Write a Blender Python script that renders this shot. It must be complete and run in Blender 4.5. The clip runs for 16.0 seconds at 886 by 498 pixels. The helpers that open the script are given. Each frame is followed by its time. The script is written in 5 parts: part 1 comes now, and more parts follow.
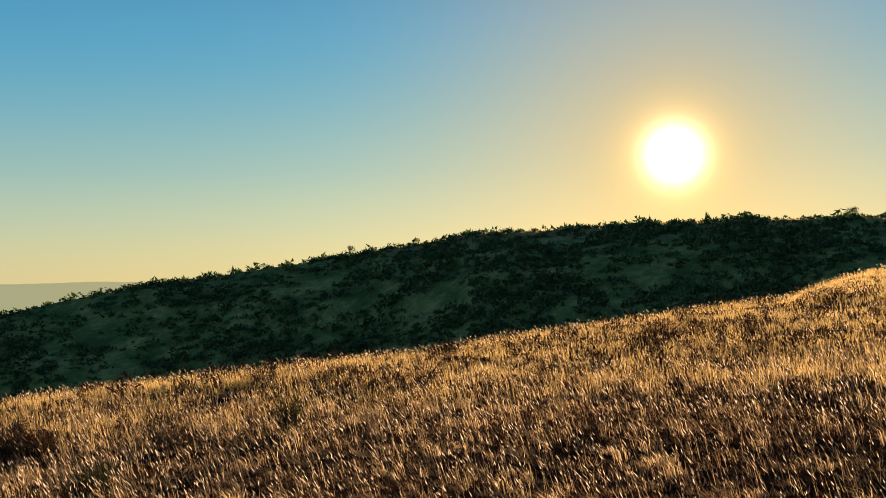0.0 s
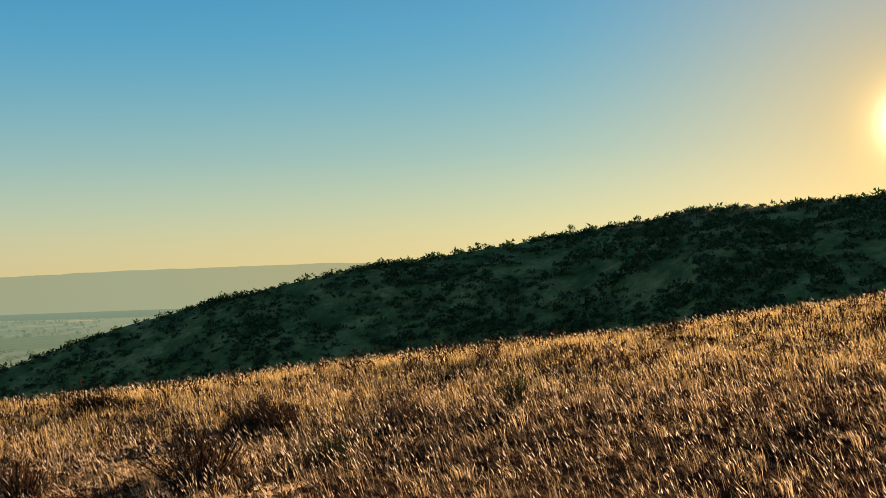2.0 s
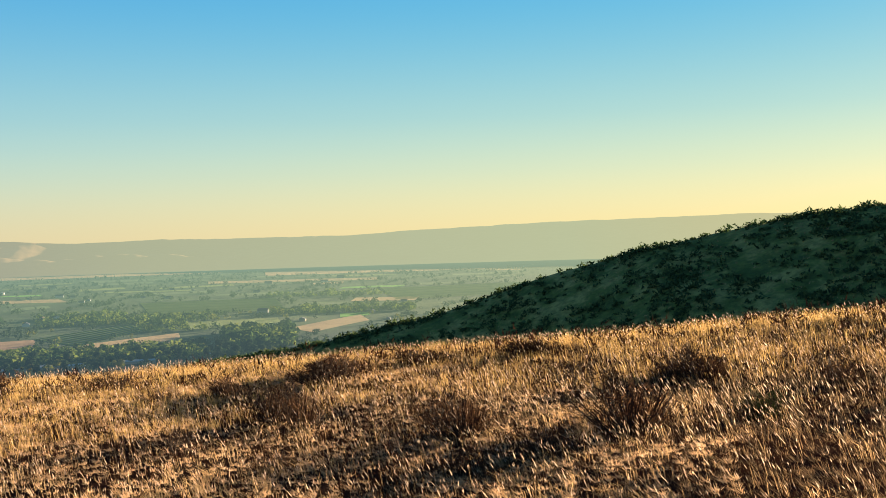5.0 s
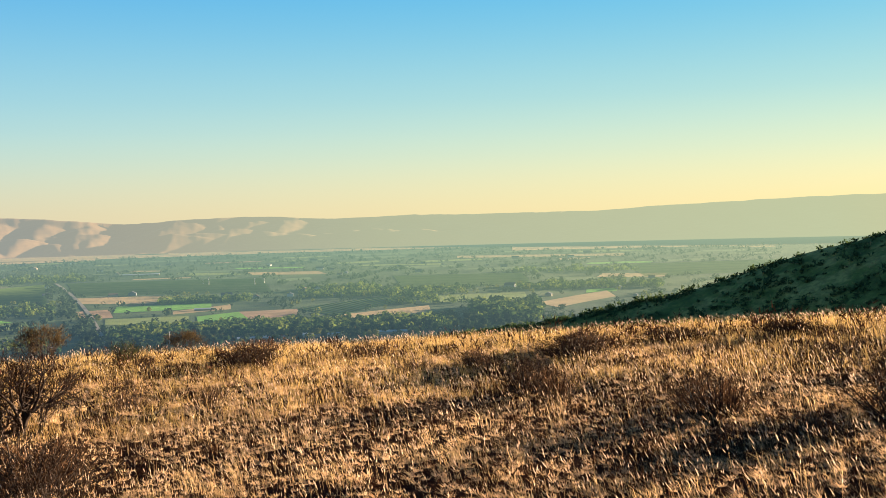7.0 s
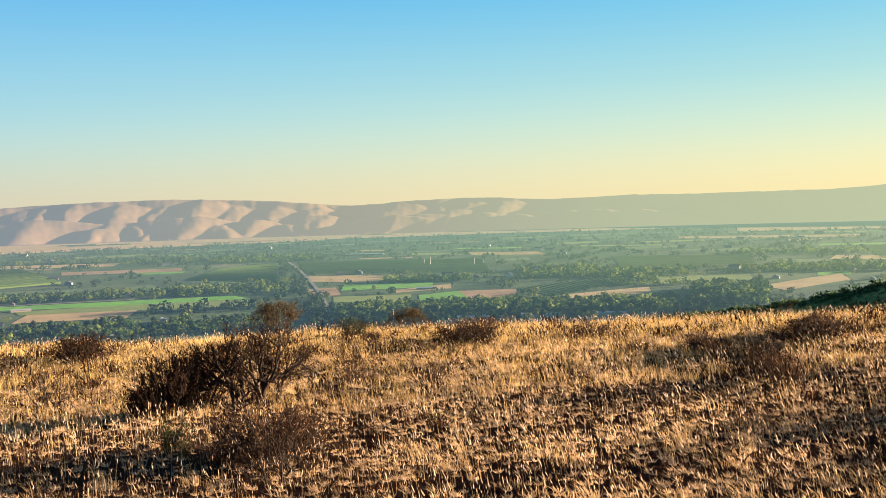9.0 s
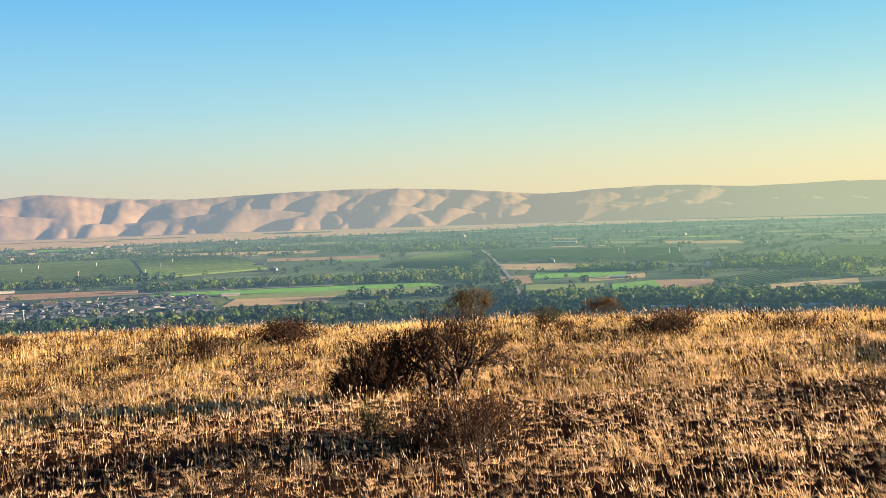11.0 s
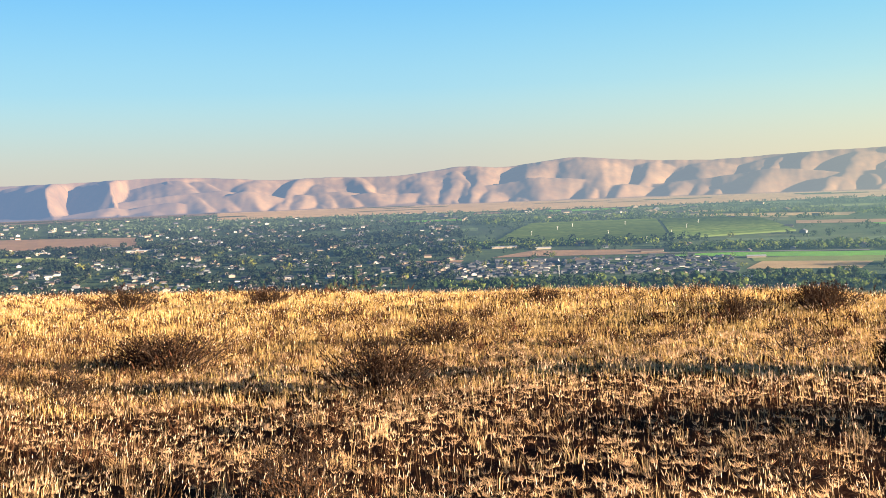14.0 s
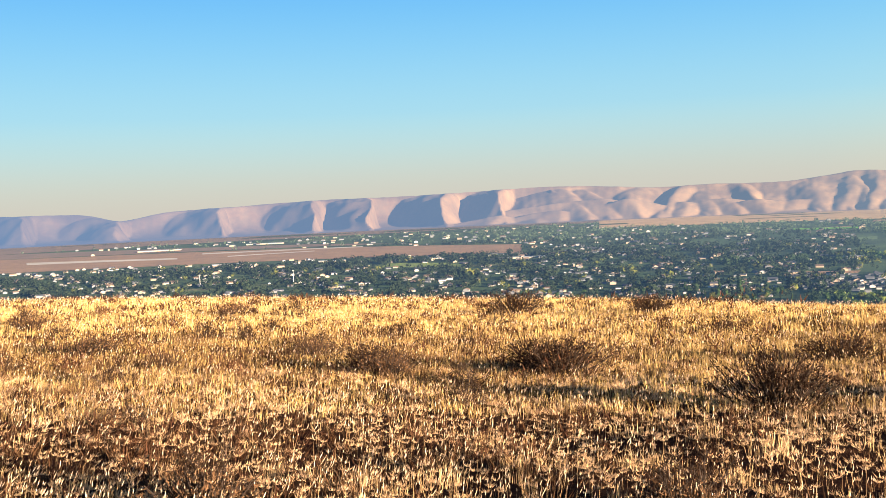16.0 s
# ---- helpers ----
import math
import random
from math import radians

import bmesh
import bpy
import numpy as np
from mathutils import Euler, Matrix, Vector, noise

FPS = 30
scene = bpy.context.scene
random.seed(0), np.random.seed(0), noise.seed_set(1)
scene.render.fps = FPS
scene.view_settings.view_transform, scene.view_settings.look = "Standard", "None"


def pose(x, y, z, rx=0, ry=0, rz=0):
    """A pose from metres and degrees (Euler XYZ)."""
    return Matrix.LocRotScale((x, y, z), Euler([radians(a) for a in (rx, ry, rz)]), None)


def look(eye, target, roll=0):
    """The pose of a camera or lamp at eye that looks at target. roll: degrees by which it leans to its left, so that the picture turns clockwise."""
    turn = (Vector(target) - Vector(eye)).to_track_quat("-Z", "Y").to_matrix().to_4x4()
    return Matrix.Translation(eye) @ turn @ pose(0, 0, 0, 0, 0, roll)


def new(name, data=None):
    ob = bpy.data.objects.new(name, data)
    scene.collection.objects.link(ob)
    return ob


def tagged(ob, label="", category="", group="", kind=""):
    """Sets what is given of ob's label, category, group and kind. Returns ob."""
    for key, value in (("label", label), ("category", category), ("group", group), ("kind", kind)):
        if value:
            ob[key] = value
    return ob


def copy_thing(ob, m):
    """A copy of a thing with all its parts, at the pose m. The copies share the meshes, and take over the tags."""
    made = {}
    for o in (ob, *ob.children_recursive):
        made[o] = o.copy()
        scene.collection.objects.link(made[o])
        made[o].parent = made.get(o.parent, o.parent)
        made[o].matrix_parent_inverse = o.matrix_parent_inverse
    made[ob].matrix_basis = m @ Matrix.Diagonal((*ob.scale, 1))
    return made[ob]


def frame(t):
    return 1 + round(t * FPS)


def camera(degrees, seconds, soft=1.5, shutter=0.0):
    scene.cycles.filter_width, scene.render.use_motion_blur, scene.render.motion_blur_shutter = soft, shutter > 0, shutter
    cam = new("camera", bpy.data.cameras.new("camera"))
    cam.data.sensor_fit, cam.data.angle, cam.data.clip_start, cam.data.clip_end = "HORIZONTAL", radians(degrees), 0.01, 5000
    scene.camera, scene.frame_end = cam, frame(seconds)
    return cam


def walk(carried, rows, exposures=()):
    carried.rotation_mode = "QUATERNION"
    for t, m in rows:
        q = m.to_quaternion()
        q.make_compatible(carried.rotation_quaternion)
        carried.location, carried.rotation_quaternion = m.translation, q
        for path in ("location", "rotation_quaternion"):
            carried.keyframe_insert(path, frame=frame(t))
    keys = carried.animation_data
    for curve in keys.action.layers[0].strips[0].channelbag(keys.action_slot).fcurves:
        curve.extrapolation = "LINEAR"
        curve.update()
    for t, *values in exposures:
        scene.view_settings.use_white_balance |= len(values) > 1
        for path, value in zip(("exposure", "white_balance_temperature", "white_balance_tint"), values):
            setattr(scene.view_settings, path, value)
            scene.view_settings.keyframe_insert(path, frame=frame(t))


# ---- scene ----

# ---------------------------------------------------------------- camera
cam = camera(45.5, 16.0, soft=0.45)
EYE = 1.55      # the phone's height over the hilltop
REACH = 1.7     # how far the arm swings, in proportion
ROWS = [
    (0.0, 0.000, 0.000, 0.000, 92.60, 1.51, 0.03),
    (0.5, -0.003, -0.012, 0.004, 92.61, 1.64, 1.61),
    (1.0, -0.007, -0.025, 0.006, 92.49, 1.83, 4.15),
    (1.5, -0.007, -0.032, 0.004, 92.23, 1.84, 7.71),
    (2.0, -0.011, -0.034, 0.003, 91.82, 1.83, 11.95),
    (2.5, -0.017, -0.032, 0.003, 91.37, 1.85, 16.51),
    (3.0, -0.028, -0.031, 0.003, 90.99, 1.89, 20.85),
    (3.5, -0.042, -0.033, 0.003, 90.69, 1.92, 24.66),
    (4.0, -0.047, -0.035, 0.003, 90.42, 1.86, 27.96),
    (6.5, -0.091, -0.050, -0.006, 89.08, 1.55, 44.33),
    (7.0, -0.100, -0.049, -0.009, 88.89, 1.52, 47.72),
    (7.5, -0.111, -0.046, -0.011, 88.71, 1.49, 51.09),
    (8.0, -0.119, -0.048, -0.015, 88.49, 1.56, 54.29),
    (10.5, -0.168, -0.055, -0.024, 87.89, 1.77, 66.91),
    (11.0, -0.175, -0.058, -0.023, 87.83, 1.83, 69.94),
    (11.5, -0.178, -0.064, -0.025, 87.75, 1.90, 73.25),
    (12.0, -0.182, -0.072, -0.026, 87.58, 1.94, 77.05),
    (12.5, -0.188, -0.085, -0.027, 87.31, 1.95, 81.68),
    (13.0, -0.194, -0.100, -0.029, 86.95, 2.04, 86.97),
    (13.5, -0.205, -0.119, -0.030, 86.68, 2.09, 92.51),
    (14.0, -0.216, -0.140, -0.028, 86.66, 2.14, 97.90),
    (14.5, -0.225, -0.161, -0.026, 86.89, 2.21, 102.88),
    (15.0, -0.235, -0.181, -0.028, 87.25, 2.36, 108.04),
    (15.5, -0.247, -0.198, -0.033, 87.60, 2.49, 112.99),
    (16.0, -0.257, -0.218, -0.037, 87.91, 2.57, 118.37),
]
walk(cam, [(t, pose(REACH * x, REACH * y, EYE + REACH * z, rx, ry, rz)) for t, x, y, z, rx, ry, rz in ROWS],
     exposures=[(0.0, 2.22, 6800, 10), (1.5, 2.18, 6750, 10), (2.5, 2.30, 6650, 10), (4.0, 2.56, 6600, 10), (6.5, 2.78, 6550, 10), (8.0, 2.83, 6500, 10), (10.5, 2.86, 6350, 10), (12.0, 2.87, 6280, 10), (14.0, 2.96, 6250, 10), (16.0, 2.93, 6250, 10)])

# ---------------------------------------------------------------- sky, sun
SUN_AZ, SUN_EL = -12.57, 7.2      # degrees to the left of +y, and up
SUN = Vector((-math.sin(radians(SUN_AZ)) * math.cos(radians(SUN_EL)), math.cos(radians(SUN_AZ)) * math.cos(radians(SUN_EL)), math.sin(radians(SUN_EL))))


class Nodes:
    """Short-hand for wiring a node tree."""

    def __init__(self, tree):
        self.tree = tree
        tree.nodes.clear()

    def add(self, kind, *inputs, operation=""):
        n = self.tree.nodes.new(kind)
        if operation:
            n.operation = operation
        for i, value in enumerate(inputs):
            if value is None:
                continue
            self.put(n.inputs[i], value)
        return n

    def put(self, socket, value):
        if isinstance(value, bpy.types.NodeSocket):
            self.tree.links.new(value, socket)
        else:
            socket.default_value = value

    def math(self, op, a, b=0.0, c=0.0, clamp=False):
        n = self.add("ShaderNodeMath", a, b, c, operation=op)
        n.use_clamp = clamp
        return n.outputs[0]

    def mix(self, fac, a, b, blend="MIX"):
        n = self.tree.nodes.new("ShaderNodeMix")
        n.data_type, n.blend_type = "RGBA", blend
        for socket, value in ((n.inputs[0], fac), (n.inputs[6], a), (n.inputs[7], b)):
            self.put(socket, (*value, 1) if isinstance(value, tuple) and len(value) == 3 else value)
        return n.outputs[2]

    def dot(self, a, b):
        return self.add("ShaderNodeVectorMath", a, b, operation="DOT_PRODUCT").outputs["Value"]

    def ramp(self, fac, stops, interpolation="LINEAR"):
        n = self.add("ShaderNodeValToRGB", fac)
        n.color_ramp.interpolation = interpolation
        while len(n.color_ramp.elements) < len(stops):
            n.color_ramp.elements.new(0.5)
        for e, (p, c) in zip(n.color_ramp.elements, stops):
            e.position, e.color = p, (*c, 1)
        return n.outputs[0]

    def noise(self, vector, scale, detail=3.0, rough=0.55):
        n = self.add("ShaderNodeTexNoise")
        if vector is not None:
            self.put(n.inputs["Vector"], vector)
        n.inputs["Scale"].default_value, n.inputs["Detail"].default_value, n.inputs["Roughness"].default_value = scale, detail, rough
        return n.outputs["Fac"]


world = bpy.data.worlds.new("evening_sky")
scene.world = world
world.use_nodes = True
w = Nodes(world.node_tree)
sky = w.add("ShaderNodeTexSky")
sky.sky_type, sky.sun_disc, sky.sun_elevation, sky.sun_rotation = "NISHITA", False, radians(SUN_EL), radians(-SUN_AZ)
sky.air_density, sky.dust_density, sky.ozone_density = 1.0, 1.2, 1.6
way = w.add("ShaderNodeTexCoord").outputs["Generated"]
up = w.add("ShaderNodeSeparateXYZ", way).outputs[2]
near_sun = w.dot(way, tuple(SUN))
# clear evening air: blue overhead, cream to rose at the horizon, gold towards the sun
away = w.ramp(up, [(0.0, (0.56, 0.50, 0.42)), (0.03, (0.54, 0.54, 0.46)), (0.06, (0.45, 0.60, 0.58)), (0.094, (0.34, 0.61, 0.70)), (0.17, (0.175, 0.49, 0.76)), (0.24, (0.085, 0.365, 0.76)), (0.3, (0.07, 0.30, 0.64)), (0.45, (0.04, 0.13, 0.29)), (1.0, (0.016, 0.045, 0.10))], "B_SPLINE")
toward = w.ramp(up, [(0.0, (1.0, 0.81, 0.37)), (0.03, (0.98, 0.85, 0.41)), (0.07, (0.72, 0.82, 0.54)), (0.12, (0.42, 0.70, 0.64)), (0.2, (0.115, 0.52, 0.75)), (0.27, (0.07, 0.45, 0.79)), (0.4, (0.045, 0.22, 0.42)), (1.0, (0.016, 0.045, 0.10))], "B_SPLINE")
side = w.math("SMOOTH_MIN", w.math("MAXIMUM", w.math("MULTIPLY_ADD", near_sun, 0.75, 0.27), 0.0), 1.0, 0.1)
clear = w.mix(side, away, toward)
angle = w.math("ARCCOSINE", near_sun)
veil = w.math("POWER", w.math("SUBTRACT", 1.0, w.math("DIVIDE", angle, 0.36), clamp=True), 1.8)
glow = w.math("EXPONENT", w.math("MULTIPLY", w.math("POWER", w.math("DIVIDE", angle, 0.042), 2.0), -1.0))
core = w.math("EXPONENT", w.math("MULTIPLY", w.math("POWER", w.math("DIVIDE", angle, 0.0204), 2.0), -1.0))
hazy = w.mix(w.math("MULTIPLY", veil, 0.92), clear, (0.65, 0.45, 0.145))
lit = w.mix(glow, hazy, (1.5, 1.0, 0.34))
lit = w.mix(core, lit, (9.0, 7.0, 4.6))
bg_a = w.add("ShaderNodeBackground", sky.outputs[0], 0.002)
bg_b = w.add("ShaderNodeBackground", lit, 0.15)
both = w.add("ShaderNodeAddShader", bg_a.outputs[0], bg_b.outputs[0])
w.add("ShaderNodeOutputWorld", both.outputs[0])

sun_lamp = new("sun", bpy.data.lights.new("sun", "SUN"))
sun_lamp.data.energy, sun_lamp.data.angle, sun_lamp.data.color = 5.0, radians(0.6), (1.0, 0.75, 0.48)
sun_lamp.matrix_world = look((0, 0, 300), Vector((0, 0, 300)) - SUN)

# ---------------------------------------------------------------- materials
def material(name):
    m = bpy.data.materials.new(name)
    m.use_nodes = True
    return m, Nodes(m.node_tree)


def finish(n, shader):
    n.add("ShaderNodeOutputMaterial", shader)


def surface(n, colour, rough=0.9, bump=None, strength=0.3, distance=0.05, gloss=0.2):
    b = n.add("ShaderNodeBsdfPrincipled")
    n.put(b.inputs["Base Color"], (*colour, 1) if isinstance(colour, tuple) else colour)
    n.put(b.inputs["Roughness"], rough)
    b.inputs["Specular IOR Level"].default_value = gloss
    if bump is not None:
        k = n.add("ShaderNodeBump")
        k.inputs["Strength"].default_value, k.inputs["Distance"].default_value = strength, distance
        n.put(k.inputs["Height"], bump)
        n.put(b.inputs["Normal"], k.outputs[0])
    return b.outputs[0]


def place_of(n):
    return n.add("ShaderNodeNewGeometry").outputs["Position"]


HAZE_FROM = 430.0      # where the painted haze of the evening air sets in, in metres


def soil_material():
    """Dark stony hilltop soil with dry litter."""
    m, n = material("stony_soil")
    p = place_of(n)
    patches, grain = n.noise(p, 0.9, 4), n.noise(p, 26.0, 4, 0.7)
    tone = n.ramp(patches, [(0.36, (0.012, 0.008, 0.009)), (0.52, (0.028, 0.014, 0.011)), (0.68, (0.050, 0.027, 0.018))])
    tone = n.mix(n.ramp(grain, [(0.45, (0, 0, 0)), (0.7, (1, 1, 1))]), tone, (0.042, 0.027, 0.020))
    finish(n, surface(n, tone, 1.0, grain, 0.8, 0.04, gloss=0.0))
    return m


def slope_material():
    """Sagebrush steppe on the hill across the ravine: olive scrub and pale dry grass."""
    m, n = material("scrub_slope")
    p = place_of(n)
    patches, grain = n.noise(p, 0.14, 6, 0.65), n.noise(p, 0.9, 5, 0.7)
    tone = n.ramp(patches, [(0.36, (0.09, 0.15, 0.035)), (0.47, (0.20, 0.26, 0.065)), (0.60, (0.46, 0.43, 0.14))])
    tone = n.mix(n.ramp(grain, [(0.4, (0, 0, 0)), (0.6, (0.8, 0.8, 0.8))]), n.mix(0.5, tone, (0.05, 0.062, 0.03)), tone)
    finish(n, surface(n, tone, 0.95, grain, 0.9, 0.5))
    return m


def valley_material():
    """Valley floor between the fields: dark orchard green with dry verges."""
    m, n = material("valley_floor")
    p = place_of(n)
    large, small = n.noise(p, 0.004, 5, 0.6), n.noise(p, 0.05, 5, 0.7)
    tone = n.ramp(large, [(0.36, (0.026, 0.052, 0.026)), (0.5, (0.044, 0.085, 0.030)), (0.62, (0.080, 0.125, 0.042)), (0.74, (0.20, 0.17, 0.10))])
    tone = n.mix(n.ramp(small, [(0.42, (0, 0, 0)), (0.66, (1, 1, 1))]), n.mix(0.55, tone, (0.03, 0.060, 0.035)), tone)
    # the valley floor carries the painted haze too
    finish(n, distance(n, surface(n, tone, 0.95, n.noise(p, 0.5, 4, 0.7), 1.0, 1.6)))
    return m


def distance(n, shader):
    """Painted haze of the valley, more than a kilometre off: emission mixed into its materials, more with distance,
    gold-green towards the sun, blue away from it.
    """
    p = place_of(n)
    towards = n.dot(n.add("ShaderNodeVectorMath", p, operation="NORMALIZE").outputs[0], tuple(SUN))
    away = n.math("MULTIPLY", n.math("SUBTRACT", n.add("ShaderNodeVectorMath", p, operation="LENGTH").outputs["Value"], HAZE_FROM, clamp=False), 0.001)
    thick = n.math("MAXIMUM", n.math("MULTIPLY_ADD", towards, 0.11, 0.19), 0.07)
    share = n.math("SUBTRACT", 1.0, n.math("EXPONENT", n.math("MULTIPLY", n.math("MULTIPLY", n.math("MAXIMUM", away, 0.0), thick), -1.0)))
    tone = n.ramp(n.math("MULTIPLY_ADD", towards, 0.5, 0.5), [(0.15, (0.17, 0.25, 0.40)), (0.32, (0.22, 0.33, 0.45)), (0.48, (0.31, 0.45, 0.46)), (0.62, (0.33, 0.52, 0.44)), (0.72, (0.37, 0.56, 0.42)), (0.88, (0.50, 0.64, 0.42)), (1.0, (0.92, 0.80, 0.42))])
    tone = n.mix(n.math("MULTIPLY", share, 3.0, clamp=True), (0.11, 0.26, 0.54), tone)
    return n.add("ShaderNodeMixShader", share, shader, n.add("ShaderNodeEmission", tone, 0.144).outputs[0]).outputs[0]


def backdrop_haze(n, shader, share):
    """Painted haze of the skyline hills, kilometres off: emission mixed into the surface, gold towards the sun, blue
    away from it.
    """
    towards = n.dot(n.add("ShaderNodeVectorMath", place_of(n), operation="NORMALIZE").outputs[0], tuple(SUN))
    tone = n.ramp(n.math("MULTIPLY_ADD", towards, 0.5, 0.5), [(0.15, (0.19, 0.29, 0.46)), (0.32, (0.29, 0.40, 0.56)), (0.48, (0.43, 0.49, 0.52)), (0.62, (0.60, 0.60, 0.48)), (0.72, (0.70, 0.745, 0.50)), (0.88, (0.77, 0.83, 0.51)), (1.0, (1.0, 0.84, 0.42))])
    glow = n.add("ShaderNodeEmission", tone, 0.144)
    # more painted haze on the part away from the sun, as if the ridge receded
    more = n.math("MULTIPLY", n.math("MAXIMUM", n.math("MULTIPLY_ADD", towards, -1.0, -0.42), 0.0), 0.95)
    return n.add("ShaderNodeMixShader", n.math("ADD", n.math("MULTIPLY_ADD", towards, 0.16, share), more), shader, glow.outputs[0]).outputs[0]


def ridge_material():
    """Bare rounded hills of cured grass at the skyline, with bright evening haze mixed in as emission."""
    m, n = material("far_hills")
    p = place_of(n)
    large, small = n.noise(p, 0.006, 5, 0.6), n.noise(p, 0.03, 6, 0.65)
    tone = n.ramp(large, [(0.35, (0.17, 0.100, 0.050)), (0.5, (0.24, 0.145, 0.070)), (0.62, (0.31, 0.190, 0.092))])
    tone = n.mix(n.ramp(small, [(0.4, (0.6, 0.6, 0.6)), (0.62, (0, 0, 0))]), tone, n.mix(0.4, tone, (0.13, 0.12, 0.08)))
    finish(n, backdrop_haze(n, surface(n, tone, 0.95), 0.575))
    return m


def blade_material(name, low, high, through_share=0.34):
    """Cured grass: straw, darker at the foot of some blades, light shines through it."""
    m, n = material(name)
    r = n.add("ShaderNodeNewGeometry").outputs["Random Per Island"]
    p = place_of(n)
    tone = n.ramp(r, [(0.0, low), (0.55, tuple(0.5 * (a + b) for a, b in zip(low, high))), (1.0, high)])
    tone = n.mix(n.ramp(n.noise(p, 0.35, 3), [(0.33, (0.55, 0.55, 0.55)), (0.57, (0, 0, 0))]), tone, n.mix(0.6, tone, (0.16, 0.085, 0.04)))
    d = n.add("ShaderNodeBsdfDiffuse", tone)
    t = n.add("ShaderNodeBsdfTranslucent", tone)
    g = n.add("ShaderNodeBsdfGlossy", (0.9, 0.8, 0.6, 1), 0.45)
    s = n.add("ShaderNodeMixShader", through_share, d.outputs[0], t.outputs[0])
    s = n.add("ShaderNodeMixShader", 0.02, s.outputs[0], g.outputs[0])
    finish(n, s.outputs[0])
    return m


def plain(name, colour, rough=0.85, vary=0.25, scale=3.0, gloss=0.25, relief=0.0, far=False):
    m, n = material(name)
    p = place_of(n)
    r = n.add("ShaderNodeObjectInfo").outputs["Random"]
    dark = tuple(c * (1 - vary) for c in colour)
    bright = tuple(min(1, c * (1 + vary)) for c in colour)
    tone = n.mix(n.noise(p, scale, 4, 0.65), dark, bright)
    tone = n.mix(n.math("MULTIPLY", r, 0.5), tone, tuple(c * 0.8 for c in colour))
    if far:
        # uneven growth: bare and rank patches, wheel tracks
        tone = n.mix(n.ramp(n.noise(p, 0.018, 5, 0.65), [(0.40, (0, 0, 0)), (0.62, (0.55, 0.55, 0.55))]), tone, tuple(0.55 * c + 0.02 for c in colour))
    s = surface(n, tone, rough, n.noise(p, 0.7, 3, 0.7) if relief else None, 1.0, relief, gloss=gloss)
    # far fields, roads, walls and roofs take the emissive haze
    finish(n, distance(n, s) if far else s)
    return m


SOIL, SLOPE, VALLEY, RIDGE = soil_material(), slope_material(), valley_material(), ridge_material()
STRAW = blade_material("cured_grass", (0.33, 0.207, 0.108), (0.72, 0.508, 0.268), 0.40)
BROWN = blade_material("brown_grass", (0.12, 0.078, 0.043), (0.35, 0.235, 0.135), 0.27)
STALK = blade_material("seed_stalks", (0.51, 0.325, 0.19), (0.80, 0.56, 0.35), 0.41)
GOLD = blade_material("golden_grass_blades", (0.34, 0.210, 0.080), (0.72, 0.505, 0.195), 0.40)
HEAD = blade_material("seed_heads", (0.66, 0.49, 0.37), (0.88, 0.71, 0.56), 0.42)
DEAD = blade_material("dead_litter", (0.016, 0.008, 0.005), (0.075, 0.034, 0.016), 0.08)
TWIG = plain("sage_wood", (0.024, 0.014, 0.010), 0.9, 0.35, 40.0)


def leaf_material(name, low, high, share=0.3, far=False):
    m, n = material(name)
    r = n.add("ShaderNodeNewGeometry").outputs["Random Per Island"]
    o = n.add("ShaderNodeObjectInfo").outputs["Random"]
    tone = n.mix(r, low, high)
    tone = n.mix(n.math("MULTIPLY", o, 0.6), tone, tuple(0.5 * a + 0.35 * b for a, b in zip(low, high)))
    d, t = n.add("ShaderNodeBsdfDiffuse", tone), n.add("ShaderNodeBsdfTranslucent", tone)
    s = n.add("ShaderNodeMixShader", share, d.outputs[0], t.outputs[0]).outputs[0]
    # haze is painted over far leaves as emission
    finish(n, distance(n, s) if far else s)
    return m


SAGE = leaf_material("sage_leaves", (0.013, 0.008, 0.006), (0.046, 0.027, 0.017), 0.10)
DEAD_BUSH = leaf_material("dead_bush_heads", (0.034, 0.019, 0.012), (0.160, 0.090, 0.050), 0.18)
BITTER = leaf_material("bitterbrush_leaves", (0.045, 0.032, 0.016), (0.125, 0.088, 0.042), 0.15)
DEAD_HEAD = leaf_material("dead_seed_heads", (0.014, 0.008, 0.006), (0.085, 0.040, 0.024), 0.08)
SAGE_GREEN = leaf_material("olive_leaves", (0.018, 0.026, 0.011), (0.065, 0.075, 0.028), 0.15)
SAGE_FAR = leaf_material("slope_scrub_leaves", (0.028, 0.058, 0.030), (0.115, 0.165, 0.065), 0.15)


# ---------------------------------------------------------------- mesh helpers
def mesh_of(name, verts, faces, mats, index=None, smooth=False):
    me = bpy.data.meshes.new(name)
    me.from_pydata([tuple(v) for v in verts], [], faces)
    for m in mats:
        me.materials.append(m)
    if index is not None:
        me.polygons.foreach_set("material_index", index)
    if smooth:
        me.polygons.foreach_set("use_smooth", [True] * len(me.polygons))
    me.update()
    return me


def raw_mesh(name, co, tri, mats, size=3):
    """A large mesh out of arrays: co (n, 3), tri (m, size)."""
    me = bpy.data.meshes.new(name)
    co, tri = np.ascontiguousarray(co, np.float32), np.ascontiguousarray(tri, np.int32)
    me.vertices.add(len(co))
    me.vertices.foreach_set("co", co.ravel())
    me.loops.add(tri.size)
    me.loops.foreach_set("vertex_index", tri.ravel())
    me.polygons.add(len(tri))
    me.polygons.foreach_set("loop_start", np.arange(len(tri), dtype=np.int32) * size)
    me.polygons.foreach_set("loop_total", np.full(len(tri), size, np.int32))
    for m in mats:
        me.materials.append(m)
    me.update(calc_edges=True)
    return me


